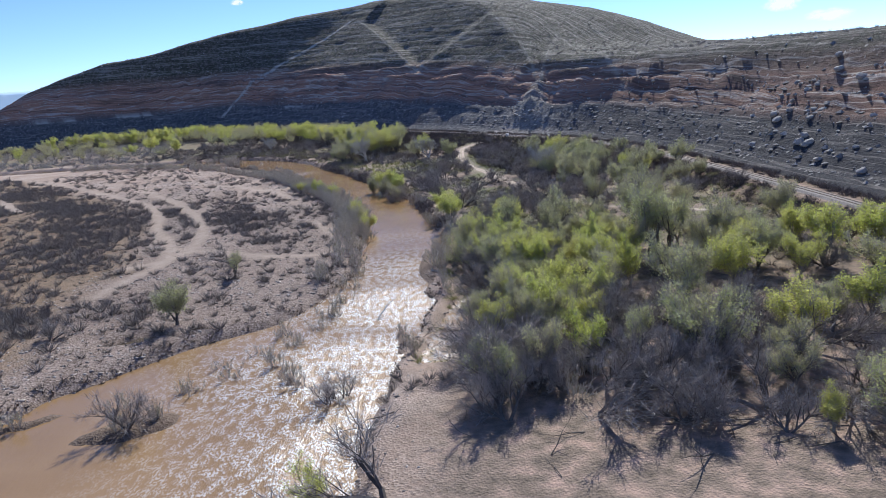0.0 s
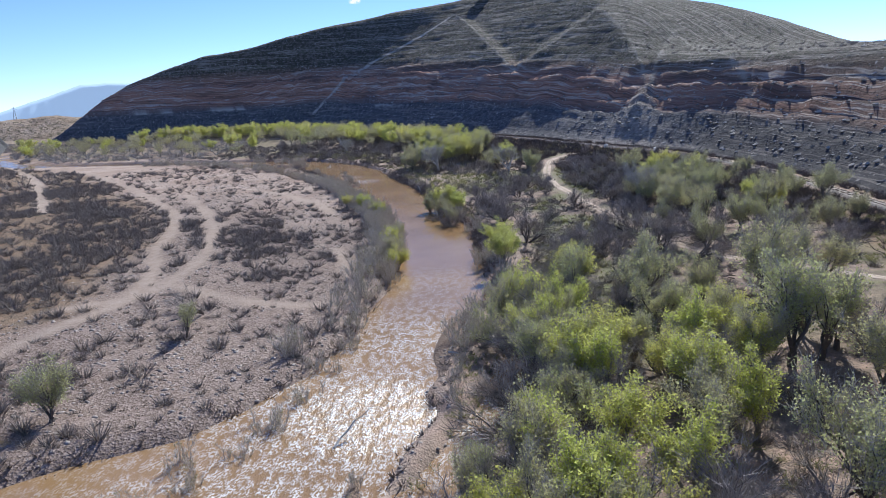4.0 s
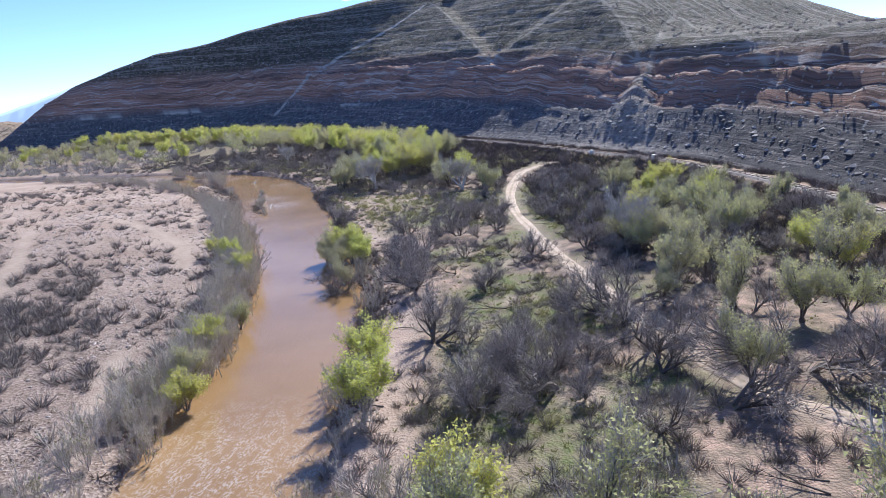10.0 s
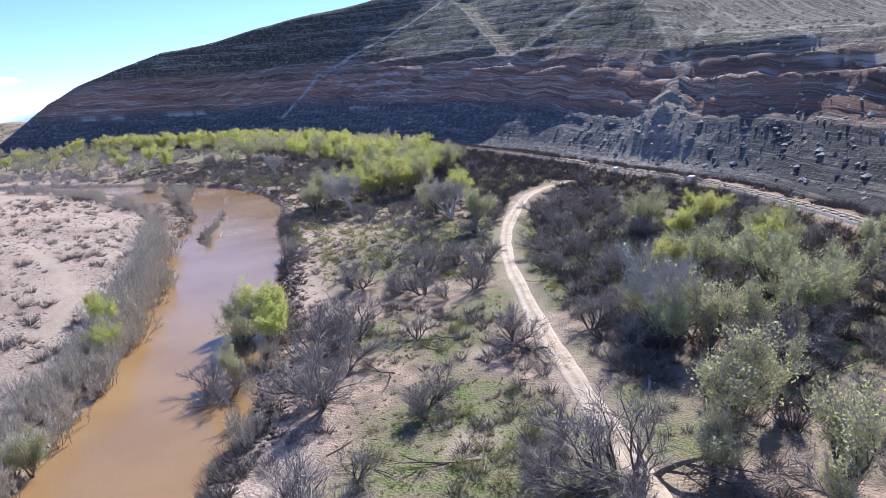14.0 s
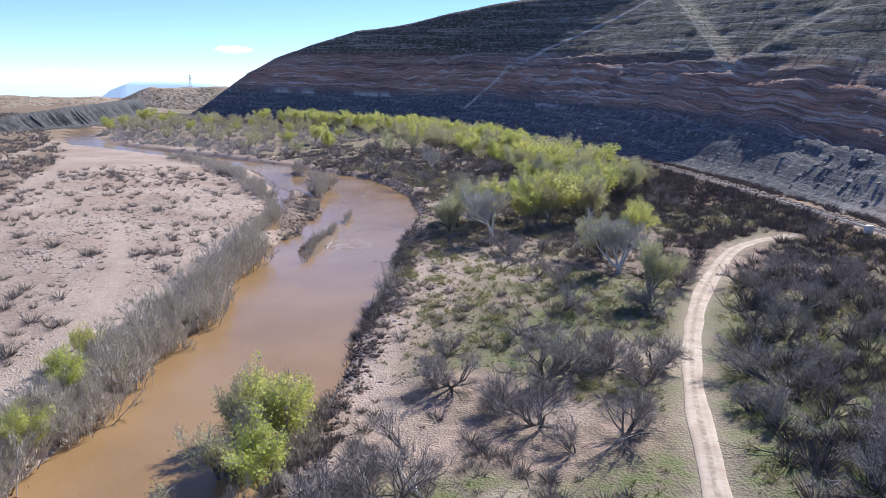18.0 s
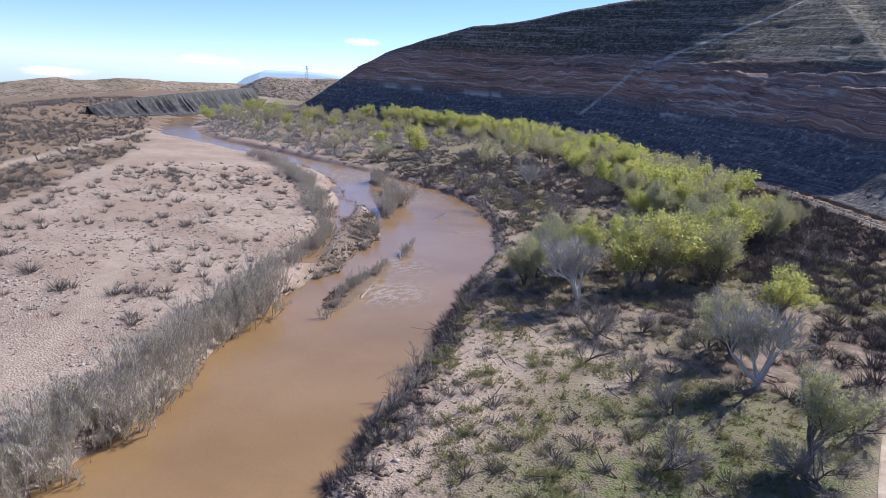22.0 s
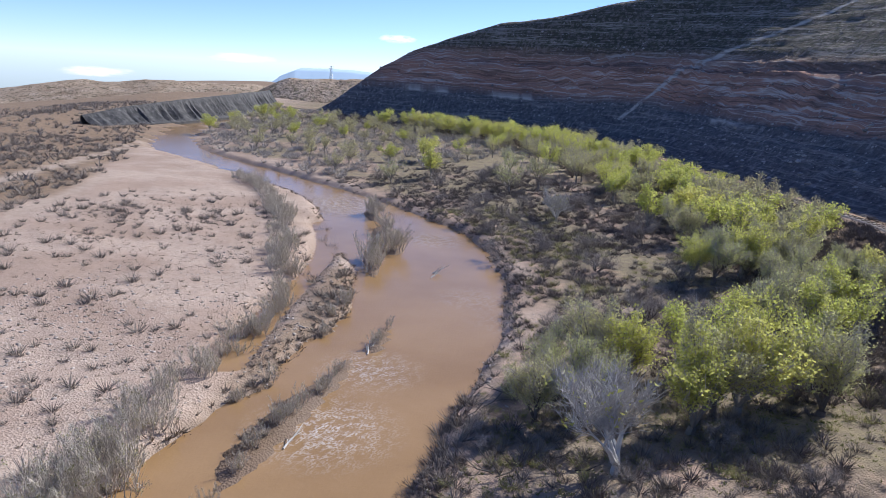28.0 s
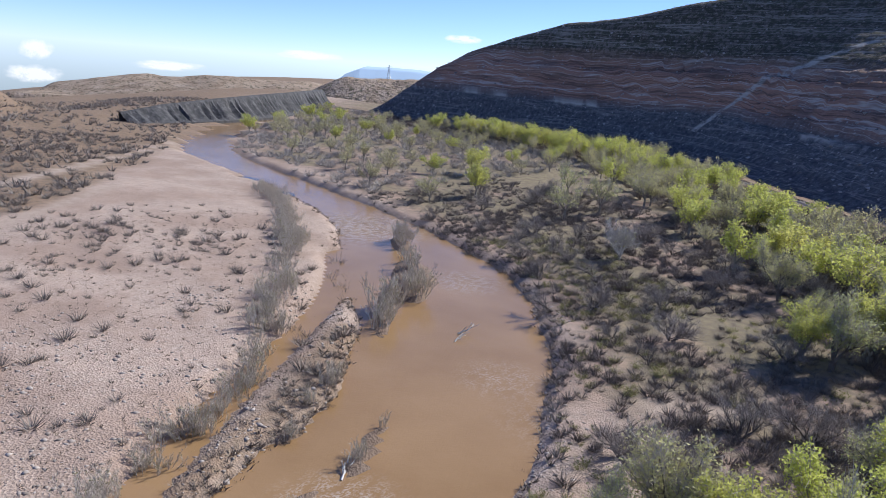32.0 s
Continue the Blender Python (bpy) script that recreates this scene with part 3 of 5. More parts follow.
    z = z + fan * 4.5 * smooth(0, 18, U) * smooth(36, 24, U)
    fan = smooth(0.1, 0.5, fan)
    # the straight pale scar
    scar = S - np.interp(U, [14, 28, 47, 125], [812, 801, 783, 738])
    scar = np.where((U > 13) & (U < 124), scar, 40.0)
    ridge = np.where(level > 54, ridge, 40.0)
    streak = np.zeros(S.shape)
    streak = np.maximum(streak, (1 - smooth(0.2, 0.9, np.abs(z - 24.5 - 0.01 * (S - 700)))) * (S > 560) * smooth(0.5, 0.6, bumps(S, U * 0, 26, 2, 2)))
    return sheet("hill", X, Y, z, [rock], dict(fan=fan, ridge=ridge, scar=scar, level=level * 0.01, varnish=smooth(400, 330, S) * (1 - fan), streak=np.clip(streak, 0, 1))), (X, Y, z)


hill_me, (HX, HY, HZ) = hill_sheet()
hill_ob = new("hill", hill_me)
tagged(hill_ob, "dark layered mesa with red ledges and scree slopes", "hill", kind="structure")

# ---- pools ----
pool_me_mat, n, l, b = material("still_water", 0.04, 0, 0.5)
pos = place_of(n)
l.new(ramp(n, l, noise_node(n, l, pos, 0.6, 3), [(0.3, (0.10, 0.075, 0.05)), (0.7, (0.16, 0.12, 0.08))]), b.inputs["Base Color"])
b.inputs["IOR"].default_value = 1.33
bump(n, l, b, noise_node(n, l, pos, 3.0, 3), 0.05, 0.1)
for k, (px, py, length, width, turn) in enumerate(POOLS):
    bm = bmesh.new()
    ring = [bm.verts.new((length * 0.72 * math.cos(a) * (1 + 0.1 * math.sin(3 * a + k)), width * 0.72 * math.sin(a) * (1 + 0.1 * math.cos(2 * a)), 0)) for a in np.linspace(0, 2 * math.pi, 28, endpoint=False)]
    bm.faces.new(ring)
    me = bpy.data.meshes.new("pool")
    bm.to_mesh(me)
    bm.free()
    me.materials.append(pool_me_mat)
    ob = new("pool", me)
    ob.matrix_basis = pose(px, py, 0.42, 0, 0, turn)
    tagged(ob, "small still pool of muddy water in a gravel hollow", "pool", kind="structure")

# ---- far land ----
slag, n, l, b = material("slag", 0.85, 0, 0.3)
pos = place_of(n)
l.new(ramp(n, l, noise_node(n, l, pos, 0.3, 5, 0.7), [(0.3, (0.04, 0.04, 0.042)), (0.55, (0.085, 0.082, 0.083)), (0.75, (0.18, 0.17, 0.165))]), b.inputs["Base Color"])
bump(n, l, b, noise_node(n, l, pos, 0.5, 4), 0.8, 0.8)
SLAG_FOOT = np.array([(-398, 494), (-400, 502), (-405, 522), (-420, 568), (-446, 622), (-482, 682), (-510, 720)], float)


def slag_heap():
    q = along(SLAG_FOOT, 1.5)
    s = np.arange(len(q)) * 1.5
    t = np.gradient(q, axis=0)
    t /= np.hypot(*t.T)[:, None]
    nr = np.stack([-t[:, 1], t[:, 0]], 1)
    u = np.array([-3, 0, 2, 4, 6, 8, 10, 12, 13, 14, 16, 30, 60, 110], float)
    S, U = np.meshgrid(s, u, indexing="ij")
    # erosion flutes down the dumped face
    rib = np.abs((S / 4.2 + bumps(S, U * 0, 14, 3, 1) * 5) % 2 - 1) * (0.35 + bumps(S, U * 0, 11, 2, 4))
    out = U - 3.5 * rib * smooth(0, 5, U) * smooth(13, 9, U)
    wide = np.where(U > 14, 14 + (U - 14) * smooth(20, 220, S), U)
    X, Y = q[:, :1] + nr[:, :1] * wide, q[:, 1:] + nr[:, 1:] * wide
    top = np.interp(S, [0, 30, 80, 180, 320], [6.5, 10.5, 13.8, 16.5, 18])
    z = np.interp(np.clip(out, -3, 13), [-3, 0, 13], [-4, 0, 1]) * (top - 1) + 1.5
    z = np.where(U > 13, top + (bumps(S, U, 20, 3, 2) - 0.5) * 1.2 - 0.16 * np.maximum(0, U - 15), z)
    return sheet("slag_heap", X, Y, z, [slag], {}, False)


tagged(new("slag_heap", slag_heap()), "long black fluted slag heap with a flat top", "slag heap", kind="structure")

dry, n, l, b = material("dry_hill", 0.95, 0, 0.1)
pos = place_of(n)
c = ramp(n, l, noise_node(n, l, pos, 0.05, 6, 0.7), [(0.3, (0.24, 0.17, 0.12)), (0.5, (0.38, 0.29, 0.21)), (0.7, (0.48, 0.38, 0.30))])
c = mix(n, l, ramp(n, l, noise_node(n, l, pos, 0.22, 4, 0.7), [(0.52, 0.0), (0.6, 0.8)]), c, (0.09, 0.085, 0.05))
l.new(c, b.inputs["Base Color"])
bump(n, l, b, noise_node(n, l, pos, 0.25, 5), 0.9, 2.0)


def mound(name, cx, cy, turn, length, depth, top, foot, label, seed):
    u, v = np.linspace(-1, 1, 90), np.linspace(-1, 1, 46)
    U, V = np.meshgrid(u, v, indexing="ij")
    x, y = U * length / 2, V * depth / 2
    c, s = math.cos(radians(turn)), math.sin(radians(turn))
    X, Y = cx + x * c - y * s, cy + x * s + y * c
    z = foot + (top - foot) * np.clip(1.15 - np.abs(V) ** 1.4 - np.abs(U) ** 3, 0, 1) * (0.72 + 0.5 * bumps(X, Y, 60, 4, seed)) - 8 * (np.maximum(np.abs(U), np.abs(V)) > 0.97)
    return tagged(new(name, sheet(name, X, Y, z, [dry], {})), label, "hill", kind="structure")


mound("far_hill", -600, 885, 40, 230, 140, 27, -6, "low tan hill with scattered brush", 2)
mound("far_plateau", -900, 1050, 47, 900, 300, 4, -30, "distant brushy plateau", 4)

# distance haze painted into the mountains: blue base colour plus a weak glow
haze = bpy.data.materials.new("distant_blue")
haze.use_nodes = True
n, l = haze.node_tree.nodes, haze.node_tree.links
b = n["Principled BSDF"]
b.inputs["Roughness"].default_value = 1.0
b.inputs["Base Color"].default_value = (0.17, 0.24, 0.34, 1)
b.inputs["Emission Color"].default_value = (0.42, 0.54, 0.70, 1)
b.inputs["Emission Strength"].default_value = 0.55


def skyline(name, pts, foot, seed):
    """A far range as a ridge between the given crest places."""
    p = np.array(pts, float)
    k = np.linspace(0, len(p) - 1, 120)
    x, y, z = (np.interp(k, np.arange(len(p)), p[:, i]) for i in range(3))
    z = z + (bumps(k * 10, k * 0, 9, 4, seed) - 0.5) * 16
    back = np.array([[-0.6, 0.8]])
    X = np.stack([x, x, x + 200 * back[0, 0], x + 260 * back[0, 0]], 1)
    Y = np.stack([y, y, y + 200 * back[0, 1], y + 260 * back[0, 1]], 1)
    Z = np.stack([x * 0 + foot, z - 20, z, x * 0 + foot], 1)
    X[:, 0] += 120
    Y[:, 0] -= 160
    tagged(new(name, sheet(name, X, Y, Z, [haze], {})), "far mountain range with blue haze painted into its colour", "mountain range", kind="structure")


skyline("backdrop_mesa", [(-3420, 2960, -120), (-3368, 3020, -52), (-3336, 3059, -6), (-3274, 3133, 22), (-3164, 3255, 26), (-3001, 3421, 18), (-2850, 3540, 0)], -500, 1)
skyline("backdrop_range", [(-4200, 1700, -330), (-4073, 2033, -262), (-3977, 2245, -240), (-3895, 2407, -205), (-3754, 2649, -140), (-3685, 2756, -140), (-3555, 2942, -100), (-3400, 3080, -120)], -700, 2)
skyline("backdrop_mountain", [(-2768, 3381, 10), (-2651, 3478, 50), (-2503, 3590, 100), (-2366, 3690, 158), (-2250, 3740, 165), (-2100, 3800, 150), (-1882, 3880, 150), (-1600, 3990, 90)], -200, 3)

# thin clouds, far behind everything
cloud = bpy.data.materials.new("cloud")
cloud.use_nodes = True
n, l = cloud.node_tree.nodes, cloud.node_tree.links
for k in [k for k in n if k.type != "OUTPUT_MATERIAL"]:
    n.remove(k)
em, cl, mx = n.new("ShaderNodeEmission"), n.new("ShaderNodeBsdfTransparent"), n.new("ShaderNodeMixShader")
em.inputs[0].default_value = (1.0, 1.0, 1.0, 1)
em.inputs[1].default_value = 0.8
tc = n.new("ShaderNodeTexCoord")
mp = n.new("ShaderNodeMapping")
mp.inputs["Scale"].default_value = (3.0, 1.6, 1.0)
l.new(tc.outputs["Object"], mp.inputs[0])
info = n.new("ShaderNodeObjectInfo")
l.new(info.outputs["Location"], mp.inputs["Location"])
grad = n.new("ShaderNodeTexGradient")
grad.gradient_type = "SPHERICAL"
l.new(tc.outputs["Object"], grad.inputs[0])
puff = calc(n, l, "MULTIPLY", grad.outputs["Fac"], noise_node(n, l, mp.outputs[0], 1.0, 6, 0.6))
l.new(ramp(n, l, puff, [(0.16, 0.0), (0.34, 0.9)]), mx.inputs[0])
l.new(cl.outputs[0], mx.inputs[1])
l.new(em.outputs[0], mx.inputs[2])
l.new(mx.outputs[0], n["Material Output"].inputs[0])
for cx, cy, cz, w, h in ((2018, 4028, 290, 150, 70), (2220, 3920, 205, 190, 55), (-1013, 4388, 560, 60, 25), (-4293, 1732, -20, 130, 80), (-4299, 1714, -150, 210, 75), (-3617, 3025, 60, 300, 45), (-4039, 2346, -60, 300, 45), (-2999, 3695, 225, 180, 40)):
    me = bpy.data.meshes.new("cloud")
    me.from_pydata([(-1, -1, 0), (1, -1, 0), (1, 1, 0), (-1, 1, 0)], [], [(0, 1, 2, 3)])
    me.materials.append(cloud)
    ob = new("backdrop_cloud", me)
    ob.matrix_basis = look((cx, cy, cz), (0, 200, 40)) @ Matrix.Diagonal((w, h, 1, 1))
    ob.visible_shadow = False
    tagged(ob, "small white fair-weather cloud", "cloud", kind="structure")

# ---- plants ----
def leaf_material(name, dark, light, through_share):
    m = bpy.data.materials.new(name)
    m.use_nodes = True
    n, l = m.node_tree.nodes, m.node_tree.links
    b = n["Principled BSDF"]
    b.inputs["Roughness"].default_value = 0.55
    b.inputs["Specular IOR Level"].default_value = 0.25
    geo, info = n.new("ShaderNodeNewGeometry"), n.new("ShaderNodeObjectInfo")
    c = ramp(n, l, geo.outputs["Random Per Island"], [(0.0, dark), (1.0, light)])
    warm = mix(n, l, 0.35, c, (light[0] * 1.05, light[1] * 0.82, light[2] * 1.1))
    c = mix(n, l, info.outputs["Random"], c, warm)
    dull = calc(n, l, "FRACT", calc(n, l, "MULTIPLY", info.outputs["Random"], 7.3))
    c = mix(n, l, calc(n, l, "MULTIPLY", dull, 0.25), c, (dark[0] * 0.75, dark[1] * 0.72, dark[2] * 0.95))
    l.new(c, b.inputs["Base Color"])
    tr = n.new("ShaderNodeBsdfTranslucent")
    l.new(c, tr.inputs[0])
    mx = n.new("ShaderNodeMixShader")
    mx.inputs[0].default_value = through_share
    l.new(b.outputs[0], mx.inputs[1])
    l.new(tr.outputs[0], mx.inputs[2])
    l.new(mx.outputs[0], n["Material Output"].inputs[0])
    return m


def bark_material(name, dark, light):
    m, n, l, b = material(name, 0.9, 0, 0.15)
    geo, info = n.new("ShaderNodeNewGeometry"), n.new("ShaderNodeObjectInfo")
    f = calc(n, l, "MULTIPLY", calc(n, l, "ADD", noise_node(n, l, place_of(n), 1.7, 4), geo.outputs["Random Per Island"]), 0.5)
    c = ramp(n, l, f, [(0.15, dark), (0.8, light)])
    l.new(mix(n, l, calc(n, l, "MULTIPLY", info.outputs["Random"], 0.3), c, dark), b.inputs["Base Color"])
    return m


LEAF_GREEN = leaf_material("spring_leaves", (0.44, 0.48, 0.10), (0.72, 0.74, 0.22), 0.55)
LEAF_PALE = leaf_material("young_leaves", (0.40, 0.42, 0.17), (0.64, 0.65, 0.31), 0.5)
LEAF_DULL = leaf_material("olive_leaves", (0.20, 0.21, 0.08), (0.36, 0.36, 0.15), 0.4)
BARK = bark_material("grey_bark", (0.17, 0.15, 0.13), (0.36, 0.33, 0.29))
BARK_DARK = bark_material("dark_bark", (0.085, 0.07, 0.062), (0.23, 0.20, 0.175))
BARK_PALE = bark_material("pale_bark", (0.40, 0.38, 0.35), (0.66, 0.63, 0.59))
TWIG = bark_material("grey_twigs", (0.31, 0.28, 0.25), (0.58, 0.53, 0.48))
TWIG_PALE = bark_material("pale_twigs", (0.33, 0.31, 0.29), (0.56, 0.53, 0.50))
TWIG_DARK = bark_material("brown_twigs", (0.21, 0.18, 0.16), (0.48, 0.425, 0.385))
TWIG_TAN = bark_material("tan_twigs", (0.42, 0.37, 0.305), (0.70, 0.63, 0.545))
THICKET = bark_material("thicket_twigs", (0.09, 0.075, 0.068), (0.25, 0.21, 0.19))
SCRUB = bark_material("scrub_twigs", (0.16, 0.135, 0.115), (0.40, 0.35, 0.305))
DRY = bark_material("dry_weeds", (0.16, 0.125, 0.095), (0.36, 0.29, 0.22))
GRASS_BLADE = leaf_material("grass_blades", (0.14, 0.165, 0.05), (0.29, 0.30, 0.11), 0.35)


class Soup:
    """Gathers polygons of three or four corners for one mesh."""

    def __init__(self):
        self.v, self.f, self.count = [], [], 0

    def add(self, verts, faces):
        self.v.append(np.asarray(verts, float))
        self.f.extend([[i + self.count for i in f] for f in faces])
        self.count += len(verts)

    def mesh(self, name, mat):
        me = bpy.data.meshes.new(name)
        verts = np.concatenate(self.v) if self.v else np.zeros((0, 3))
        me.from_pydata(verts.tolist(), [], self.f)
        me.materials.append(mat)
        return me


def unit(v):
    return v / (np.linalg.norm(v) + 1e-9)


def tube(soup, a, b, ra, rb, sides):
    d = unit(b - a)
    e = unit(np.cross(d, [0.3, 0.9, 0.1] if abs(d[2]) > 0.8 else [0, 0, 1.0]))
    g = np.cross(d, e)
    ring = [(math.cos(2 * math.pi * k / sides), math.sin(2 * math.pi * k / sides)) for k in range(sides)]
    verts = [a + ra * (c * e + s * g) for c, s in ring] + [b + rb * (c * e + s * g) for c, s in ring]
    soup.add(verts, [(k, (k + 1) % sides, sides + (k + 1) % sides, sides + k) for k in range(sides)])


def limb(rng, soup, tips, at, way, length, radius, depth, spread, lift, shrink=0.68):
    """A bent limb with its branches; ends are gathered in tips."""
    p, d = at, way
    sections = 3 if depth > 1 else 2
    for k in range(sections):
        d = unit(d + rng.normal(0, 0.16, 3) + np.array([0, 0, lift * 0.12]))
        e = p + d * length / sections
        r0, r1 = radius * (1 - 0.45 * k / sections), radius * (1 - 0.45 * (k + 1) / sections)
        tube(soup, p, e, r0, r1, 6 if depth > 2 else 4 if depth > 0 else 3)
        p = e
        if depth > 0 and k >= (1 if depth > 2 else 0):
            for _ in range(rng.randint(1, 3)):
                turn = unit(np.cross(d, rng.normal(0, 1, 3)))
                a = rng.uniform(0.5, 1.0) * spread
                limb(rng, soup, tips, p, unit(d * math.cos(a) + turn * math.sin(a)), length * shrink * rng.uniform(0.75, 1.1), r1 * 0.62, depth - 1, spread, lift, shrink)
        if depth <= 1:
            tips.append((p, d))
    return p


def slivers(rng, soup, tips, per, length, width, lift, wild=0.6):
    for p, d in tips:
        for _ in range(per):
            w = unit(d + rng.normal(0, wild, 3) + np.array([0, 0, lift]))
            s = unit(np.cross(w, rng.normal(0, 1, 3))) * width * rng.uniform(0.6, 1.3)
            o = p + rng.normal(0, 0.12, 3) * length
            soup.add([o - s, o + s, o + w * length * rng.uniform(0.5, 1.2)], [(0, 1, 2)])


def leaves(rng, soup, tips, per, reach, size):
    for p, d in tips:
        c = p + d * reach * 0.4
        for _ in range(per):
            o = c + rng.normal(0, 1, 3) * reach * np.array([0.5, 0.5, 0.42])
            a = unit(rng.normal(0, 1, 3))
            b = unit(np.cross(a, rng.normal(0, 1, 3)))
            q = size * rng.uniform(0.6, 1.35)
            soup.add([o - a * q * 0.7, o + b * q * 0.62, o + a * q * 0.7 - b * q * 0.25], [(0, 1, 2)])


def part(name, me, parent, label=""):
    ob = new(name, me)
    ob.parent = parent
    if label:
        ob["label"] = label
    return ob


def tree_kind(seed, kind):
    """One tree ten metres high as meshes: wood, twigs and leaves."""
    rng = np.random.RandomState(seed)
    wood, twigs, crown, tips = Soup(), Soup(), Soup(), []
    up = np.array([0, 0, 1.0])
    if kind in ("green_far", "pale_far"):
        fork = up * rng.uniform(1.8, 2.8)
        tube(wood, -up * 0.5, fork, 0.36, 0.28, 5)
        for k in range(6):
            a = k * 1.05 + rng.uniform(-0.4, 0.4)
            w = unit(up * rng.uniform(0.9, 1.9) + np.array([math.cos(a), math.sin(a), 0]) * 0.9)
            limb(rng, wood, tips, fork, w, rng.uniform(4.2, 5.6), 0.17, 1, 0.6, 1.0, 0.5)
        slivers(rng, twigs, tips, 7 if kind == "green_far" else 14, 1.8, 0.045, 0.5)
        leaves(rng, crown, tips, 34 if kind == "green_far" else 18, 1.25, 0.42 if kind == "green_far" else 0.36)
    elif kind == "willow":
        for _ in range(rng.randint(12, 18)):
            a = rng.uniform(0, 6.28)
            o = np.array([math.cos(a), math.sin(a), 0]) * rng.uniform(0.1, 4.2) - up * 0.4
            w = unit(up + np.array([math.cos(a), math.sin(a), 0]) * rng.uniform(0.02, 0.5) + rng.normal(0, 0.12, 3))
            limb(rng, wood, tips, o, w, rng.uniform(3.6, 8.0), 0.11, 1, 0.6, 1.6, 0.45)
        slivers(rng, twigs, tips, 11, 1.9, 0.038, 0.7, 0.5)
        leaves(rng, crown, [tips[i] for i in rng.permutation(len(tips))[: len(tips) // 3]], 5, 0.8, 0.34)
    elif kind == "bare":
        for _ in range(rng.randint(2, 5)):
            a = rng.uniform(0, 6.28)
            w = unit(up * rng.uniform(0.7, 1.4) + np.array([math.cos(a), math.sin(a), 0]))
            limb(rng, wood, tips, -up * 0.5 + rng.normal(0, 0.15, 3) * np.array([1, 1, 0]), w, rng.uniform(3.6, 4.8), 0.27, 2, 0.8, 0.8, 0.74)
        slivers(rng, twigs, tips, 13, 1.9, 0.032, 0.35, 0.8)
    else:
        o = -up * 0.5
        lean = unit(up + rng.normal(0, 0.1, 3))
        fork = o + lean * rng.uniform(0.9, 2.0)
        tube(wood, o, fork, 0.42, 0.33, 8)
        wide = 0.85 if kind == "white" else 0.62 if kind == "pale" else 0.55
        for k in range(rng.randint(4, 6)):
            a = k * 1.3 + rng.uniform(-0.4, 0.4)
            w = unit(up * rng.uniform(1.1, 2.6) + np.array([math.cos(a), math.sin(a), 0]) * (1.5 if kind == "white" else 0.8))
            limb(rng, wood, tips, fork, w, rng.uniform(3.2, 4.6), 0.26 if kind == "white" else 0.20, 3 if kind == "white" else 2, wide, 1.5, 0.70)
        if kind == "green":
            slivers(rng, twigs, tips, 7, 1.5, 0.03, 0.6)
            leaves(rng, crown, [t for t in tips if t[0][2] > 3.2], 46, 0.85, 0.21)
        elif kind == "pale":
            slivers(rng, twigs, tips, 12, 1.7, 0.03, 0.5)
            leaves(rng, crown, tips, 34, 0.9, 0.19)
        else:
            slivers(rng, twigs, tips, 8, 1.5, 0.03, 0.5)
            leaves(rng, crown, tips[::9], 3, 0.8, 0.3)
    out = []
    pts = np.concatenate(wood.v + twigs.v + crown.v)
    k = 10.0 / np.percentile(pts[:, 2], 99.5)
    for s, (nm, mat) in zip((wood, twigs, crown), LOOKS[kind]):
        s.v = [np.concatenate(s.v) * k] if s.v else []
        out.append((nm, s.mesh(nm, mat) if s.count else None))
    return out


LOOKS = {
    "green": (("trunk", BARK), ("brushwood", TWIG), ("crown", LEAF_GREEN)),
    "pale": (("trunk", BARK_DARK), ("brushwood", TWIG), ("crown", LEAF_PALE)),
    "white": (("trunk", BARK_PALE), ("brushwood", TWIG_PALE), ("crown", LEAF_GREEN)),
    "bare": (("trunk", BARK_DARK), ("brushwood", TWIG_DARK), ("crown", LEAF_DULL)),
    "green_far": (("trunk", BARK), ("brushwood", TWIG), ("crown", LEAF_GREEN)),
    "pale_far": (("trunk", BARK), ("brushwood", TWIG), ("crown", LEAF_PALE)),
    "willow": (("trunk", TWIG), ("brushwood", TWIG_TAN), ("crown", LEAF_DULL)),
}
TAGS = {
    "green": ("cottonwood", "cottonwood tree in bright yellow-green spring leaf", "tree", "leafy cottonwoods"),
    "pale": ("cottonwood", "tall cottonwood with sparse grey-green young leaves", "tree", "half-leafed cottonwoods"),
    "green_far": ("cottonwood", "cottonwood tree in bright yellow-green spring leaf", "tree", "leafy cottonwoods"),
    "pale_far": ("cottonwood", "tall cottonwood with sparse grey-green young leaves", "tree", "half-leafed cottonwoods"),
    "white": ("sycamore", "bare pale-barked sycamore with spreading white limbs", "tree", "bare pale trees"),
    "bare": ("mesquite", "leafless dark mesquite tree with crooked limbs", "tree", "leafless mesquites"),
    "willow": ("willow", "grey leafless willow clump with upright stems", "shrub", "willows on the river banks"),
}
KINDS = {"green_far": [], "pale_far": [], "green": [], "pale": [], "white": [], "bare": [], "willow": []}
for kind, many in (("green_far", 4), ("pale_far", 4), ("green", 4), ("pale", 4), ("white", 2), ("bare", 5), ("willow", 4)):
    for k in range(many):
        meshes = tree_kind(100 + 17 * k + len(kind), kind)
        nm, label, cat, group = TAGS[kind]
        top = new(nm)
        tagged(top, label, cat, group)
        for pn, me in meshes:
            if me:
                piece = part(pn, me, top)
                if pn == "brushwood" or kind == "willow":
                    piece["kind"] = "stuff"
        KINDS[kind].append(top)
FIRST = {kind: list(v) for kind, v in KINDS.items()}
plant_rng = np.random.RandomState(5)


FAR_PLANTED, WILLOWS = [], []


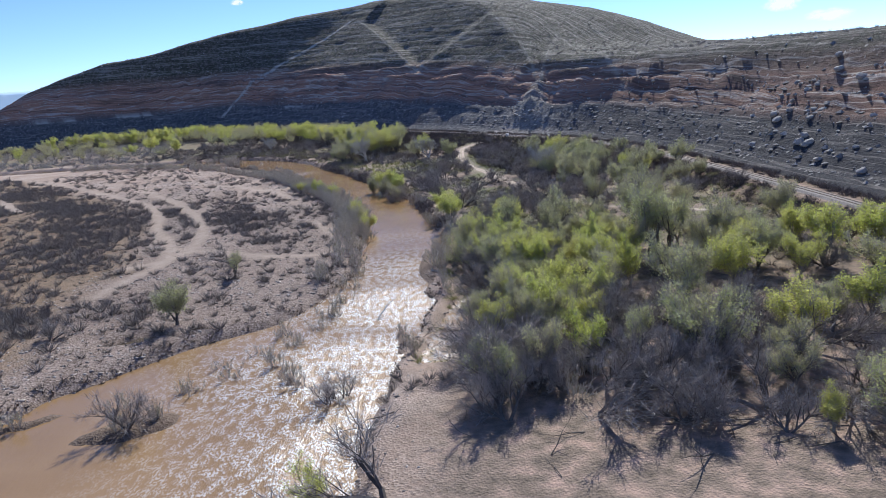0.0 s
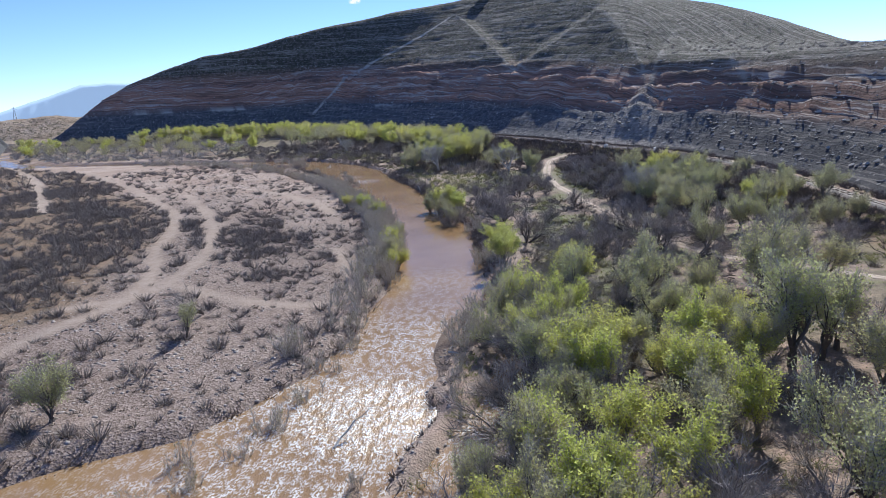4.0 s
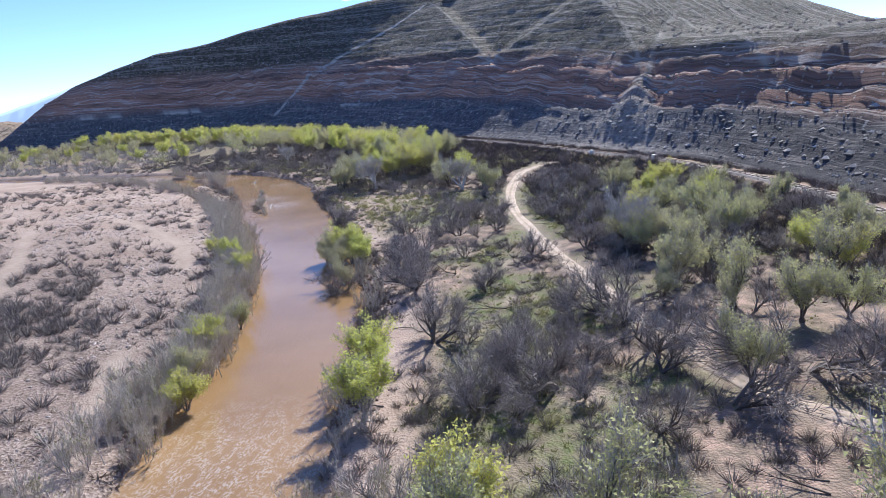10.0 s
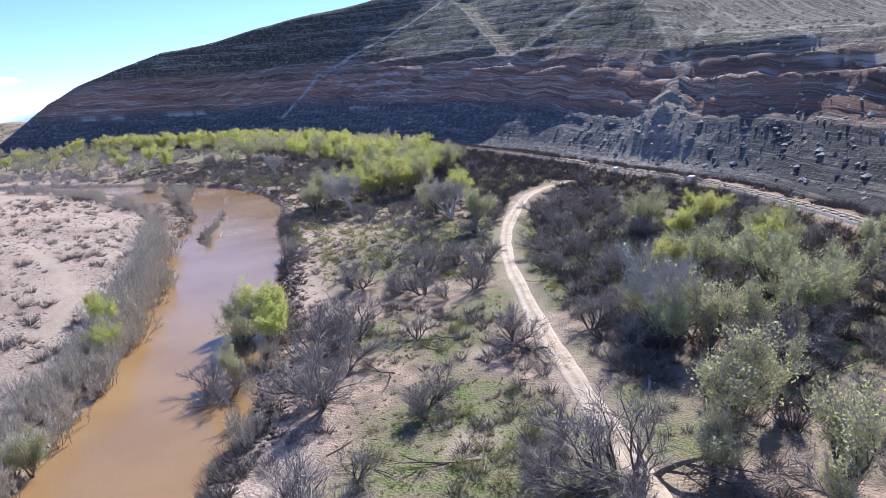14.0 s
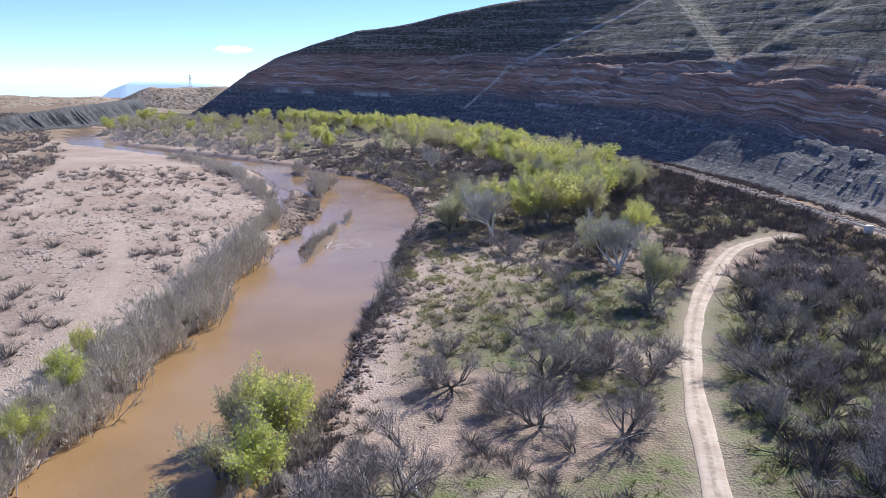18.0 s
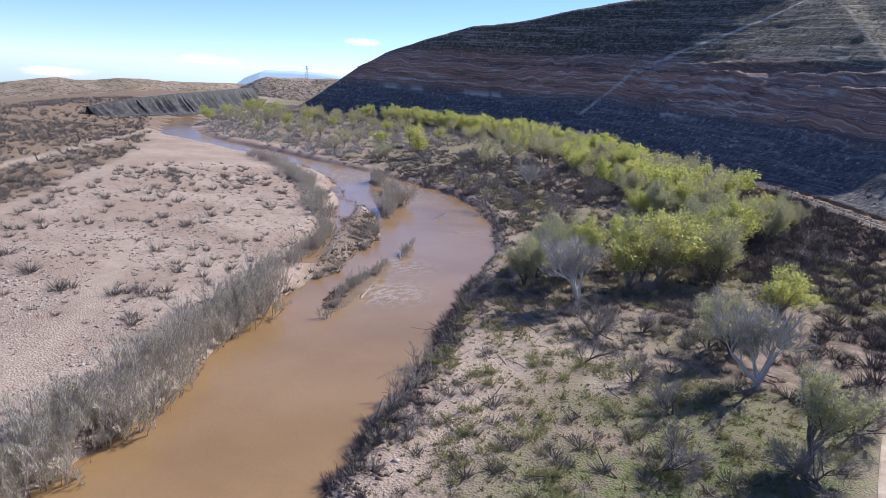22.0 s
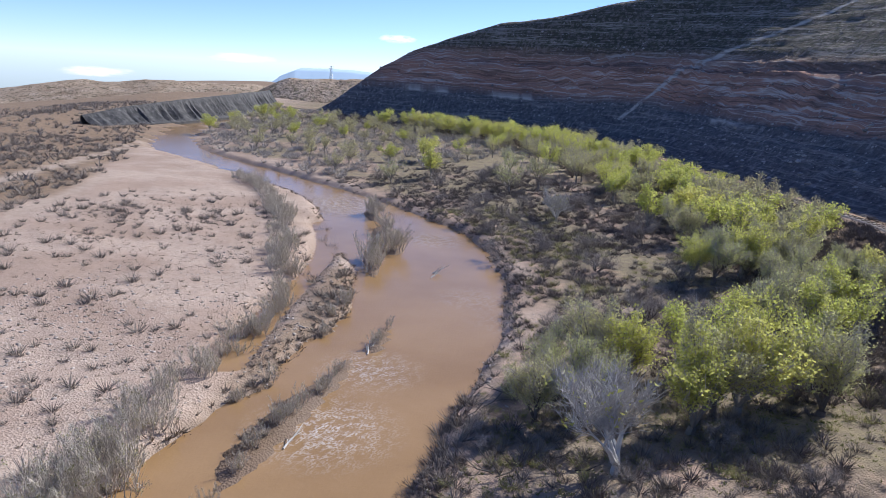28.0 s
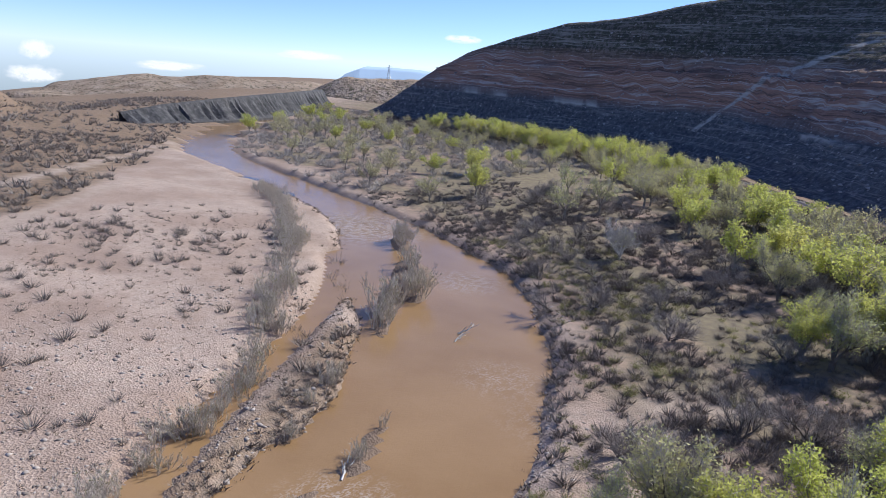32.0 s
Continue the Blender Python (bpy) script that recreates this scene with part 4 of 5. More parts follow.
def plant(kind, x, y, h, sink=0.0, joined=False):
    r = plant_rng
    if (joined and (y > 500 or x < -190)) or (kind == "willow" and len(WILLOWS) >= 290):
        FAR_PLANTED.append((kind, x, y, h))
        return None
    if kind in ("green", "pale") and (y > 470 or x < -150):
        kind += "_far"
    z = height(x, y)
    k = r.randint(len(KINDS[kind]))
    s = h / 10.0
    m = pose(x, y, z - sink, r.uniform(-3, 3), r.uniform(-3, 3), r.uniform(0, 360))
    scale = (s * r.uniform(0.95, 1.2), s * r.uniform(0.95, 1.2), s)
    if FIRST[kind]:
        ob = FIRST[kind].pop()
        ob.matrix_basis = m
    else:
        ob = copy_thing(KINDS[kind][k], m)
    ob.scale = scale
    if kind == "willow":
        WILLOWS.append(ob)
    return ob


# trees that stand out, as x, y, height
GROVE_LEAFY = [(12, 143, 9), (19, 153, 9), (21, 127, 9), (22, 114, 9), (31, 126, 9), (35, 119, 9), (17, 104, 9), (27, 107, 9), (23, 98, 8), (40, 67, 5), (-11, 66, 6),
               (12, 159, 10), (20, 169, 9), (20, 138, 8), (33, 139, 9), (38, 134, 7), (7, 200, 8), (-31, 252, 6), (-20, 213, 6), (-15, 196, 6), (-8, 257, 8), (8, 190, 8), (-38, 262, 6), (65, 288, 9), (72, 233, 8)]
BEND_LEAFY = [(-12, 264, 9), (61, 316, 9), (-24, 372, 13), (-21, 380, 13), (-17, 391, 13), (-19, 425, 13), (-14, 268, 9), (-45, 270, 5), (1, 371, 10.4), (-30, 387, 13), (-26, 399, 13), (-17, 410, 14.3),
              (-35, 378, 11.7), (-50, 499, 11.7), (-95, 564, 11.7), (-126, 596, 11.7), (-153, 624, 11.7), (-199, 537, 11.7), (-168, 503, 11.7), (-108, 528, 11.7), (-85, 526, 11.7), (-56, 482, 11.7), (-40, 450, 11.7)]
FAR_LEAFY = [(-310, 658, 14.3), (-296, 655, 13), (-283, 653, 14.3), (-270, 651, 13), (-257, 650, 14.3), (-240, 645, 13), (-226, 640, 14.3), (-206, 636, 13), (-192, 632, 14.3), (-181, 627, 13), (-421, 625, 11.7), (-165, 615, 13), (-330, 655, 13)]
HALF_LEAFED = [(13, 111, 9), (41, 110, 11), (51, 141, 10), (51, 129, 10), (56, 178, 9), (48, 195, 9), (58, 121, 10), (25, 141, 8), (31, 150, 9), (49, 164, 13), (44, 136, 14), (60, 168, 10), (-40, 151, 6), (-43, 123, 8),
               (49, 250, 9), (63, 259, 8), (-20, 224, 6), (-17, 201, 6), (-14, 259, 8), (-9, 247, 7), (12, 326, 10), (-40, 369, 8), (-18, 266, 8), (-1, 350, 9), (-44, 372, 8), (-39, 362, 9), (-35, 366, 11), (-23, 378, 13), (47, 229, 11), (66, 294, 10), (52, 219, 11), (59, 213, 9), (71, 233, 10), (54, 170, 10), (55, 131, 12), (48, 138, 12), (40, 107, 10)]
HALF_FAR = [(-41, 380, 11.7), (-13, 388, 13), (-60, 510, 11.7), (-72, 522, 11.7), (-153, 535, 11.7), (-171, 484, 9.1), (-131, 500, 11.7), (-128, 515, 11.7), (-94, 523, 11.7), (-71, 515, 11.7), (-60, 470, 11.7), (-128, 544, 11.7), (-332, 595, 10.4), (-347, 586, 10.4), (-305, 597, 10.4), (-350, 553, 10.4)]
PALE_BARKED = [(-27, 358, 12.5), (-97, 472, 9), (45, 257, 11), (4, 342, 11)]
LEAFLESS = [(10, 83, 9), (-4, 64, 7), (-37, 86, 5), (-63, 119, 4), (-11, 89, 5), (34, 87, 6), (22, 83, 7), (-43, 163, 5), (35, 220, 5), (6, 238, 8), (12, 212, 8), (39, 224, 7), (54, 198, 9), (60, 194, 8), (20, 191, 6), (24, 200, 6), (28, 197, 6),
            (8, 293, 6), (4, 258, 7), (0, 252, 7), (-9, 243, 6), (6, 291, 7), (-27, 307, 5), (-3, 284, 5), (12, 296, 5), (17, 299, 5), (31, 298, 6), (-19, 347, 5), (-2, 328, 4), (-44, 407, 5), (-51, 391, 5), (-65, 432, 5), (-4, 283, 3.5), (12, 296, 4.5), (17, 293, 5), (5, 280, 4.5), (14, 322, 4.5), (-2, 304, 4), (-7, 292, 3.5), (1, 316, 4.5), (15, 336, 5), (-16, 336, 3.5),
            (22, 201, 5), (20, 193, 4.5), (29, 209, 4), (32, 203, 4.5), (31, 194, 4), (25, 197, 4.5), (18, 235, 4), (28, 253, 4), (32, 231, 4), (9, 77, 7), (19, 76, 6), (28, 79, 7), (36, 72, 7), (16, 86, 7), (35, 83, 8), (47, 86, 8), (27, 84, 7), (42, 90, 8), (37, 222, 8), (40, 206, 8)]
for kind, rows in (("green", GROVE_LEAFY), ("green", BEND_LEAFY), ("green", FAR_LEAFY), ("pale", HALF_LEAFED), ("pale", HALF_FAR), ("white", PALE_BARKED), ("bare", LEAFLESS)):
    for x, y, h in rows:
        plant(kind, x, y, h)


def spread(rng, box, many, chance, apart=0.0):
    """Seeded places in a box, kept by a chance that depends on the place, some way apart."""
    out = []
    tries = 0
    while len(out) < many and tries < 40:
        tries += 1
        x, y = rng.uniform(box[0], box[1], 1500), rng.uniform(box[2], box[3], 1500)
        g = ground(x, y)
        keep = rng.rand(1500) < chance(x, y, g)
        for px, py in zip(x[keep], y[keep]):
            if apart and any(abs(px - a) < apart and abs(py - b) < apart for a, b in out):
                continue
            out.append((px, py))
            if len(out) >= many:
                break
    return out


def clear_of(x, y, road, rail, river_edge, margin=3.3):
    return (road > margin) & (rail > 5) & (river_edge > 0.8)


def rail_side(g):
    return np.where(g[2] < 0, 1.0, 0.0)


def box_of(x, y, x0, x1, y0, y1):
    return ((x > x0) & (x < x1) & (y > y0) & (y < y1)).astype(float)


def uphill(x, y):
    """True on the hill's side of the railway."""
    rx = np.interp(y, RAIL[:14, 1], RAIL[:14, 0])
    return (x > rx - 6) | ((y > 706) & (x < -190))


def right_floor(x, y, g):
    return rail_side(g) * clear_of(x, y, g[4], g[5], g[1]) * ~uphill(x, y)


sow = np.random.RandomState(11)
# the grove at the start
for kind, many, lo, hi, apart in (("green", 22, 7, 10.5, 4.5), ("pale", 26, 7, 11, 5), ("bare", 30, 4, 8, 4)):
    for x, y in spread(sow, (9, 92, 86, 190), many, lambda x, y, g: right_floor(x, y, g) * (g[4] > 4) * smooth(182, 150, y + 0.3 * (x - 20)) * (0.15 + 0.85 * smooth(0.35, 0.6, bumps(x, y, 22, 2, 1))), apart):
        plant(kind, x, y, sow.uniform(lo, hi))
for kind, many, lo, hi, apart in (("bare", 32, 4, 7, 3.5), ("pale", 12, 6, 9.5, 5)):
    for x, y in spread(sow, (16, 80, 58, 102), many, lambda x, y, g: right_floor(x, y, g) * smooth(0, 8, (x - 18) - np.maximum(0, 82 - y) * 0.55), apart):
        plant(kind, x, y, sow.uniform(lo, hi))
# the wooded bank beside the side channel
for kind, many, lo, hi in (("bare", 16, 5, 8), ("pale", 10, 6, 9), ("willow", 16, 3, 5)):
    for x, y in spread(sow, (3, 20, 80, 175), many, lambda x, y, g: (g[2] < 0) * (g[1] > 3) * (x > 5 + 0.06 * (y - 80)) * (away(x, y, SIDE_CHANNEL)[0] > 3.2), 3):
        plant(kind, x, y, sow.uniform(lo, hi))
# open floor on both sides of the road
for kind, many, lo, hi, box, apart in (("bare", 34, 3, 5.5, (-14, 40, 180, 345), 5), ("bare", 22, 4, 7, (38, 90, 190, 300), 5), ("pale", 24, 6, 10, (42, 90, 190, 320), 6), ("green", 5, 6, 9, (45, 90, 200, 340), 9)):
    for x, y in spread(sow, box, many, lambda x, y, g: right_floor(x, y, g) * (g[1] > 6) * (1 - 0.9 * box_of(x, y, -8, 12, 296, 340)) * (0.2 + 0.8 * smooth(0.4, 0.6, bumps(x, y, 18, 2, 3))), apart):
        plant(kind, x, y, sow.uniform(lo, hi))
for x, y in spread(sow, (28, 88, 255, 400), 42, lambda x, y, g: right_floor(x, y, g) * (g[4] > 6) * (x > np.interp(y, ROAD[:, 1], ROAD[:, 0])) * smooth(0.3, 0.5, bumps(x, y, 18, 2, 6)), 4):
    plant("bare", x, y, sow.uniform(3.0, 5.5))
# the bend: grove between river and railway
def belt(x, y, g):
    return right_floor(x, y, g) * smooth(75, 55, g[5]) * np.where(y < 520, smooth(24, 36, g[5]), smooth(10, 22, g[5])) * (g[1] > 10)


for kind, many, lo, hi, box, apart in (("green", 60, 7, 13.5, (-330, -15, 400, 690), 5), ("pale", 145, 6.5, 12.5, (-340, -5, 390, 690), 5), ("bare", 20, 4, 7, (-330, 20, 380, 690), 6)):
    for x, y in spread(sow, box, many, belt, apart):
        plant(kind, x, y, sow.uniform(lo, hi), joined=kind != "bare")
for x, y in spread(sow, (-190, 0, 300, 560), 56, lambda x, y, g: right_floor(x, y, g) * smooth(40, 60, g[5]) * (g[1] > 2) * (1 - box_of(x, y, -40, 12, 296, 352)), 5):
    plant("bare", x, y, sow.uniform(3, 5.5))
# upstream woods
for kind, many, lo, hi in (("pale", 70, 6, 10), ("green", 22, 7, 11)):
    for x, y in spread(sow, (-470, -190, 470, 690), many, lambda x, y, g: right_floor(x, y, g) * (g[1] > 4), 7):
        plant(kind, x, y, sow.uniform(lo, hi), joined=True)


# willows on the banks and bars
def left_bank(x, y, g):
    return (g[2] > 0) * smooth(0.8, 1.6, g[1]) * smooth(8.5, 5.0, g[1]) * smooth(0.22, 0.42, bumps(x, y, 14, 2, 5))


for x, y in spread(sow, (-75, -4, 186, 326), 165, left_bank, 1.1):
    plant("willow", x, y, sow.uniform(2.8, 5.8))
for x, y in spread(sow, (-30, 2, 132, 188), 14, left_bank, 2.0):
    plant("willow", x, y, sow.uniform(2.6, 4.8))
HEDGE = np.array([(-66, 322), (-71, 333), (-81, 344), (-90, 363), (-107, 381), (-136, 407), (-164, 426), (-191, 442), (-218, 452)], float)
for x, y in along(HEDGE, 1.4):
    if sow.rand() < 0.8:
        plant("willow", x + sow.normal(0, 1.6), y + sow.normal(0, 1.6), sow.uniform(2.2, 4.4))
for x, y in spread(sow, (-60, 12, 120, 330), 26, lambda x, y, g: (g[2] < 0) * smooth(0.6, 1.5, g[1]) * smooth(6, 3, g[1]) * smooth(0.35, 0.55, bumps(x, y, 14, 2, 5)), 2):
    plant("willow", x, y, sow.uniform(2.8, 4.6))
for ix, iy, length, width, turn, h in ISLETS:
    for _ in range(int(length / 4.0)):
        u = sow.uniform(-0.42, 0.42) * length
        px, py = ix + u * math.cos(radians(turn)), iy + u * math.sin(radians(turn))
        if height(px, py) > -0.35:
            plant("willow", px, py, sow.uniform(1.8, 3.6) * (1.7 if iy > 400 else 0.8))
for x, y in ((-33, 96), (-30, 104), (-25, 108), (-21, 112), (-18, 118), (-17, 125), (-15, 132), (-40, 92), (-14, 141), (-14, 150), (-23, 116), (-28, 100)):
    plant("willow", x, y, sow.uniform(3.0, 4.5))


# ---- what nobody could count ----
def far_trees(kind, label):
    """The distant trees of one kind, joined."""
    rng = np.random.RandomState(31)
    V, F, M, base = [], [], [], 0
    tops = KINDS[kind + "_far"] if kind + "_far" in KINDS else KINDS[kind]
    me = bpy.data.meshes.new("far_trees")
    for k, x, y, h in FAR_PLANTED:
        if k != kind:
            continue
        top = tops[rng.randint(len(tops))]
        a, s = rng.uniform(0, 6.28), h / 10.0
        c, d = math.cos(a) * s, math.sin(a) * s
        z = height(x, y)
        for i, ch in enumerate(sorted(top.children, key=lambda o: o.name)):
            src = ch.data
            v = np.zeros(len(src.vertices) * 3)
            src.vertices.foreach_get("co", v)
            v = v.reshape(-1, 3)
            V.append(np.stack([v[:, 0] * c - v[:, 1] * d + x, v[:, 0] * d + v[:, 1] * c + y, v[:, 2] * s + z], 1))
            F.extend([[q + base for q in p.vertices] for p in src.polygons])
            M.extend([i] * len(src.polygons))
            base += len(v)
            if len(me.materials) <= i:
                me.materials.append(src.materials[0])
    me.from_pydata(np.concatenate(V).tolist(), [], F)
    me.polygons.foreach_set("material_index", M)
    return tagged(new("far_trees", me), label, "woods", kind="stuff")


far_trees("green", "distant leafy cottonwood grove below the hill")
far_trees("pale", "distant grey half-leafed trees below the hill")
far_trees("willow", "grey willow thickets on the far bars and banks")

def clump(rng, many, length, width, lift, flat=1.0, leaf=0.0):
    s = Soup()
    for _ in range(many):
        a = rng.uniform(0, 6.28)
        w = unit(np.array([math.cos(a), math.sin(a), 0]) * rng.uniform(0.2, 1.0) + np.array([0, 0, lift * rng.uniform(0.4, 1.2)]))
        e = unit(np.cross(w, rng.normal(0, 1, 3))) * width
        o = np.array([math.cos(a), math.sin(a), 0]) * rng.uniform(0, 0.35) * length
        q = o + w * length * rng.uniform(0.6, 1.1) * np.array([1, 1, flat])
        s.add([o - e, o + e, q], [(0, 1, 2)])
        if leaf:
            for t in (0.5, 0.75, 0.95):
                c = o + (q - o) * t + rng.normal(0, 0.1, 3) * length
                b1, b2 = unit(rng.normal(0, 1, 3)) * leaf, unit(rng.normal(0, 1, 3)) * leaf
                s.add([c - b1, c + b2, c + b1], [(0, 1, 2)])
    return np.concatenate(s.v), np.array([f for f in s.f])


def field(name, protos, places, sizes, mat, label, category, seed, sink=0.05, extra=()):
    """Many clumps joined into one object of kind stuff."""
    rng = np.random.RandomState(seed)
    xs, ys = np.array([p[0] for p in places]), np.array([p[1] for p in places])
    zs = heights(xs, ys) - sink
    V, F, base = [], [], 0
    for i in range(len(places)):
        v, f = protos[rng.randint(len(protos))]
        a = rng.uniform(0, 6.28)
        c, s = math.cos(a), math.sin(a)
        k = sizes[i]
        w = np.stack([(v[:, 0] * c - v[:, 1] * s) * k + xs[i], (v[:, 0] * s + v[:, 1] * c) * k + ys[i], v[:, 2] * k + zs[i]], 1)
        V.append(w)
        F.append(f + base)
        base += len(v)
    V, F = np.concatenate(V), np.concatenate(F)
    me = bpy.data.meshes.new(name)
    me.vertices.add(len(V))
    me.vertices.foreach_set("co", V.ravel())
    me.loops.add(F.size)
    me.loops.foreach_set("vertex_index", F.ravel())
    me.polygons.add(len(F))
    me.polygons.foreach_set("loop_start", np.arange(0, F.size, F.shape[1]))
    me.update(calc_edges=True)
    me.materials.append(mat)
    ob = new(name, me)
    tagged(ob, label, category, kind="stuff")
    return ob


def many_places(rng, box, many, chance):
    xs, ys = [], []
    got = 0
    for _ in range(30):
        x, y = rng.uniform(box[0], box[1], 20000), rng.uniform(box[2], box[3], 20000)
        g = ground(x, y)
        k = rng.rand(20000) < chance(x, y, g)
        xs.append(x[k])
        ys.append(y[k])
        got += k.sum()
        if got >= many:
            break
    return np.stack([np.concatenate(xs), np.concatenate(ys)], 1)[:many]


seeds = np.random.RandomState(21)
TUFTS = [clump(seeds, 8, 0.5, 0.05, 0.7) for _ in range(6)]
BUSHES = [clump(seeds, 50, 1.0, 0.024, 0.8) for _ in range(6)]
LEAFY_BUSHES = [clump(seeds, 26, 1.0, 0.03, 0.8, leaf=0.11) for _ in range(4)]
BLADES = [clump(seeds, 8, 0.4, 0.06, 1.0) for _ in range(5)]


def off_tracks(x, y):
    d = np.full(np.shape(x), 1e9)
    for tr in TRACKS + [FARROAD]:
        d = np.minimum(d, away(x, y, tr, 6.0)[0])
    return smooth(1.2, 2.8, d)


def brush_at(x, y):
    return brush_side(x, y)


P1 = many_places(seeds, (-190, 5, 90, 430), 19000, lambda x, y, g: (g[2] > 0) * (g[1] > 1.5) * off_tracks(x, y) * (0.4 + 0.6 * smooth(0.42, 0.62, bumps(x, y, 13, 3, 2))))
field("dry_tufts", TUFTS, P1, 0.35 + 0.9 * seeds.rand(len(P1)) ** 2, DRY, "small dry weed tufts on the cobble bar", "weeds", 1)
PATCHES = [(-125, 262, 16), (-105, 235, 15), (-86, 246, 10), (-64, 224, 13), (-50, 207, 10), (-47, 222, 8), (-150, 282, 20), (-180, 325, 24), (-92, 205, 12), (-84, 172, 10), (-100, 190, 12), (-62, 246, 9), (-78, 128, 9), (-40, 190, 7), (-30, 205, 6)]


def patchy(x, y):
    k = np.zeros(np.shape(x))
    for cx, cy, r in PATCHES:
        k = np.maximum(k, smooth(1.25, 0.45, np.hypot(x - cx, y - cy) / r + (bumps(x, y, 8, 2, 3) - 0.5) * 1.2))
    return k


P2 = many_places(seeds, (-200, 0, 90, 420), 6600, lambda x, y, g: (g[2] > 0) * (g[1] > 3) * off_tracks(x, y) * np.maximum(0.9 * patchy(x, y), np.maximum(0.11, 0.3 * smooth(0.5, 0.64, bumps(x, y, 26, 2, 6))) * (0.5 + 0.5 * smooth(330, 230, y))))
field("scrub", BUSHES, P2, 0.7 + 1.9 * seeds.rand(len(P2)) ** 2, SCRUB, "grey leafless scrub on the gravel bar", "scrub", 2)
P3 = many_places(seeds, (-430, -62, 100, 520), 4200, lambda x, y, g: (g[2] > 0) * (g[1] > 6) * off_tracks(x, y) * brush_at(x, y) * (0.1 + 0.9 * smooth(0.38, 0.6, bumps(x, y, 26, 2, 4))))
field("brushland", BUSHES, P3, seeds.uniform(1.0, 2.6, len(P3)), SCRUB, "dense grey-brown brush beyond the gravel bar", "brush", 3)
P14 = many_places(seeds, (-125, -50, 325, 440), 230, lambda x, y, g: smooth(5, 2, away(x, y, SPIT)[0]) * (heights(x, y) > -0.1))
field("spit_scrub", BUSHES, P14, seeds.uniform(0.4, 1.1, len(P14)), SCRUB, "low grey scrub on the spit in the river", "scrub", 16)
P4 = many_places(seeds, (-60, 95, 85, 440), 3000, lambda x, y, g: right_floor(x, y, g) * (g[1] > 1) * smooth(0.4, 0.6, bumps(x, y, 15, 3, 7)) * (1 - 0.3 * box_of(x, y, -30, 12, 296, 345)))
field("understory", BUSHES, P4, seeds.uniform(0.7, 1.9, len(P4)), SCRUB, "leafless undergrowth on the valley floor", "undergrowth", 4)


def dark_belt(x, y, g):
    east = right_floor(x, y, g) * (g[4] > 4) * smooth(228, 262, y + 0.6 * (x - 40)) * (x > np.where(y > 338, 7.0, np.interp(y, ROAD[:, 1], ROAD[:, 0]) + 6))
    north = right_floor(x, y, g) * (y > 392) * smooth(62, 48, g[5])
    return np.maximum(east, north)


P5 = many_places(seeds, (-420, 92, 220, 715), 4700, dark_belt)
field("thicket", BUSHES, P5, seeds.uniform(1.4, 3.2, len(P5)), THICKET, "dark leafless thicket below the railway bench", "thicket", 5)
P15 = many_places(seeds, (-30, 96, 60, 545), 1500, lambda x, y, g: (g[2] < 0) * smooth(3.2, 4.5, g[5]) * smooth(17, 10, g[5]) * (0.25 + 0.75 * smooth(0.35, 0.55, bumps(x, y, 18, 2, 2))))
P15 = np.concatenate([P15, many_places(seeds, (84, 114, 40, 330), 1100, lambda x, y, g: (g[5] > 3.4) * (x > 80))])
field("bench_scrub", BUSHES, P15, seeds.uniform(1.0, 2.5, len(P15)), THICKET, "dark scrub crowding the railway bench", "scrub", 17)
P6 = many_places(seeds, (-190, 0, 335, 540), 3000, lambda x, y, g: right_floor(x, y, g) * (g[1] > 1) * (y > 345) * (0.15 + 0.85 * smooth(0.3, 0.5, bumps(x, y, 15, 3, 7))) * (1 - 0.85 * box_of(x, y, -34, 12, 345, 356)))
field("bank_scrub", BUSHES, P6, seeds.uniform(0.8, 2.1, len(P6)), SCRUB, "grey scrub along the inside of the bend", "scrub", 6)
P18 = many_places(seeds, (-150, 4, 352, 530), 2300, lambda x, y, g: right_floor(x, y, g) * (g[1] > 3) * (0.1 + 0.9 * smooth(0.40, 0.55, bumps(x, y, 20, 3, 1))))
field("bend_brush", BUSHES, P18, seeds.uniform(0.9, 2.3, len(P18)), THICKET, "dark leafless brush on the inside of the bend", "brush", 20)
P7 = many_places(seeds, (-130, 92, 90, 480), 2300, lambda x, y, g: right_floor(x, y, g) * (g[1] > 4) * smooth(0.45, 0.6, bumps(x, y, 28, 3, 3)))
field("green_bushes", LEAFY_BUSHES, P7, seeds.uniform(0.6, 1.5, len(P7)), LEAF_DULL, "low bushes in young leaf", "bushes", 7)
P8 = many_places(seeds, (-40, 92, 130, 440), 15000, lambda x, y, g: right_floor(x, y, g) * (g[1] > 4) * smooth(0.38, 0.52, bumps(x, y, 28, 3, 3)))
field("grass", BLADES, P8, seeds.uniform(0.5, 1.3, len(P8)), GRASS_BLADE, "patches of short spring grass", "grass", 8)
P9 = many_places(seeds, (-640, -190, 440, 760), 1500, lambda x, y, g: (g[2] < 0) * ~uphill(x, y) * (g[1] > 3) * (g[5] > 8))
field("far_woods", BUSHES, P9, seeds.uniform(2.0, 4.0, len(P9)), TWIG, "grey leafless woods upstream", "woods", 9)
P13 = many_places(seeds, (-760, -210, 230, 640), 4200, lambda x, y, g: (g[2] > 0) * (g[1] > 8) * (brush_at(x, y) > 0.5) * off_tracks(x, y) * (0.25 + 0.75 * smooth(0.35, 0.55, bumps(x, y, 60, 3, 4))))
field("far_brush", TUFTS, P13, seeds.uniform(3.0, 6.5, len(P13)), SCRUB, "far grey brush on the plain", "brush", 15)
P10 = many_places(seeds, (-300, 20, 40, 460), 1500, lambda x, y, g: smooth(0.2, 1.0, g[1]) * smooth(5.0, 2.0, g[1]) * (y > 90))
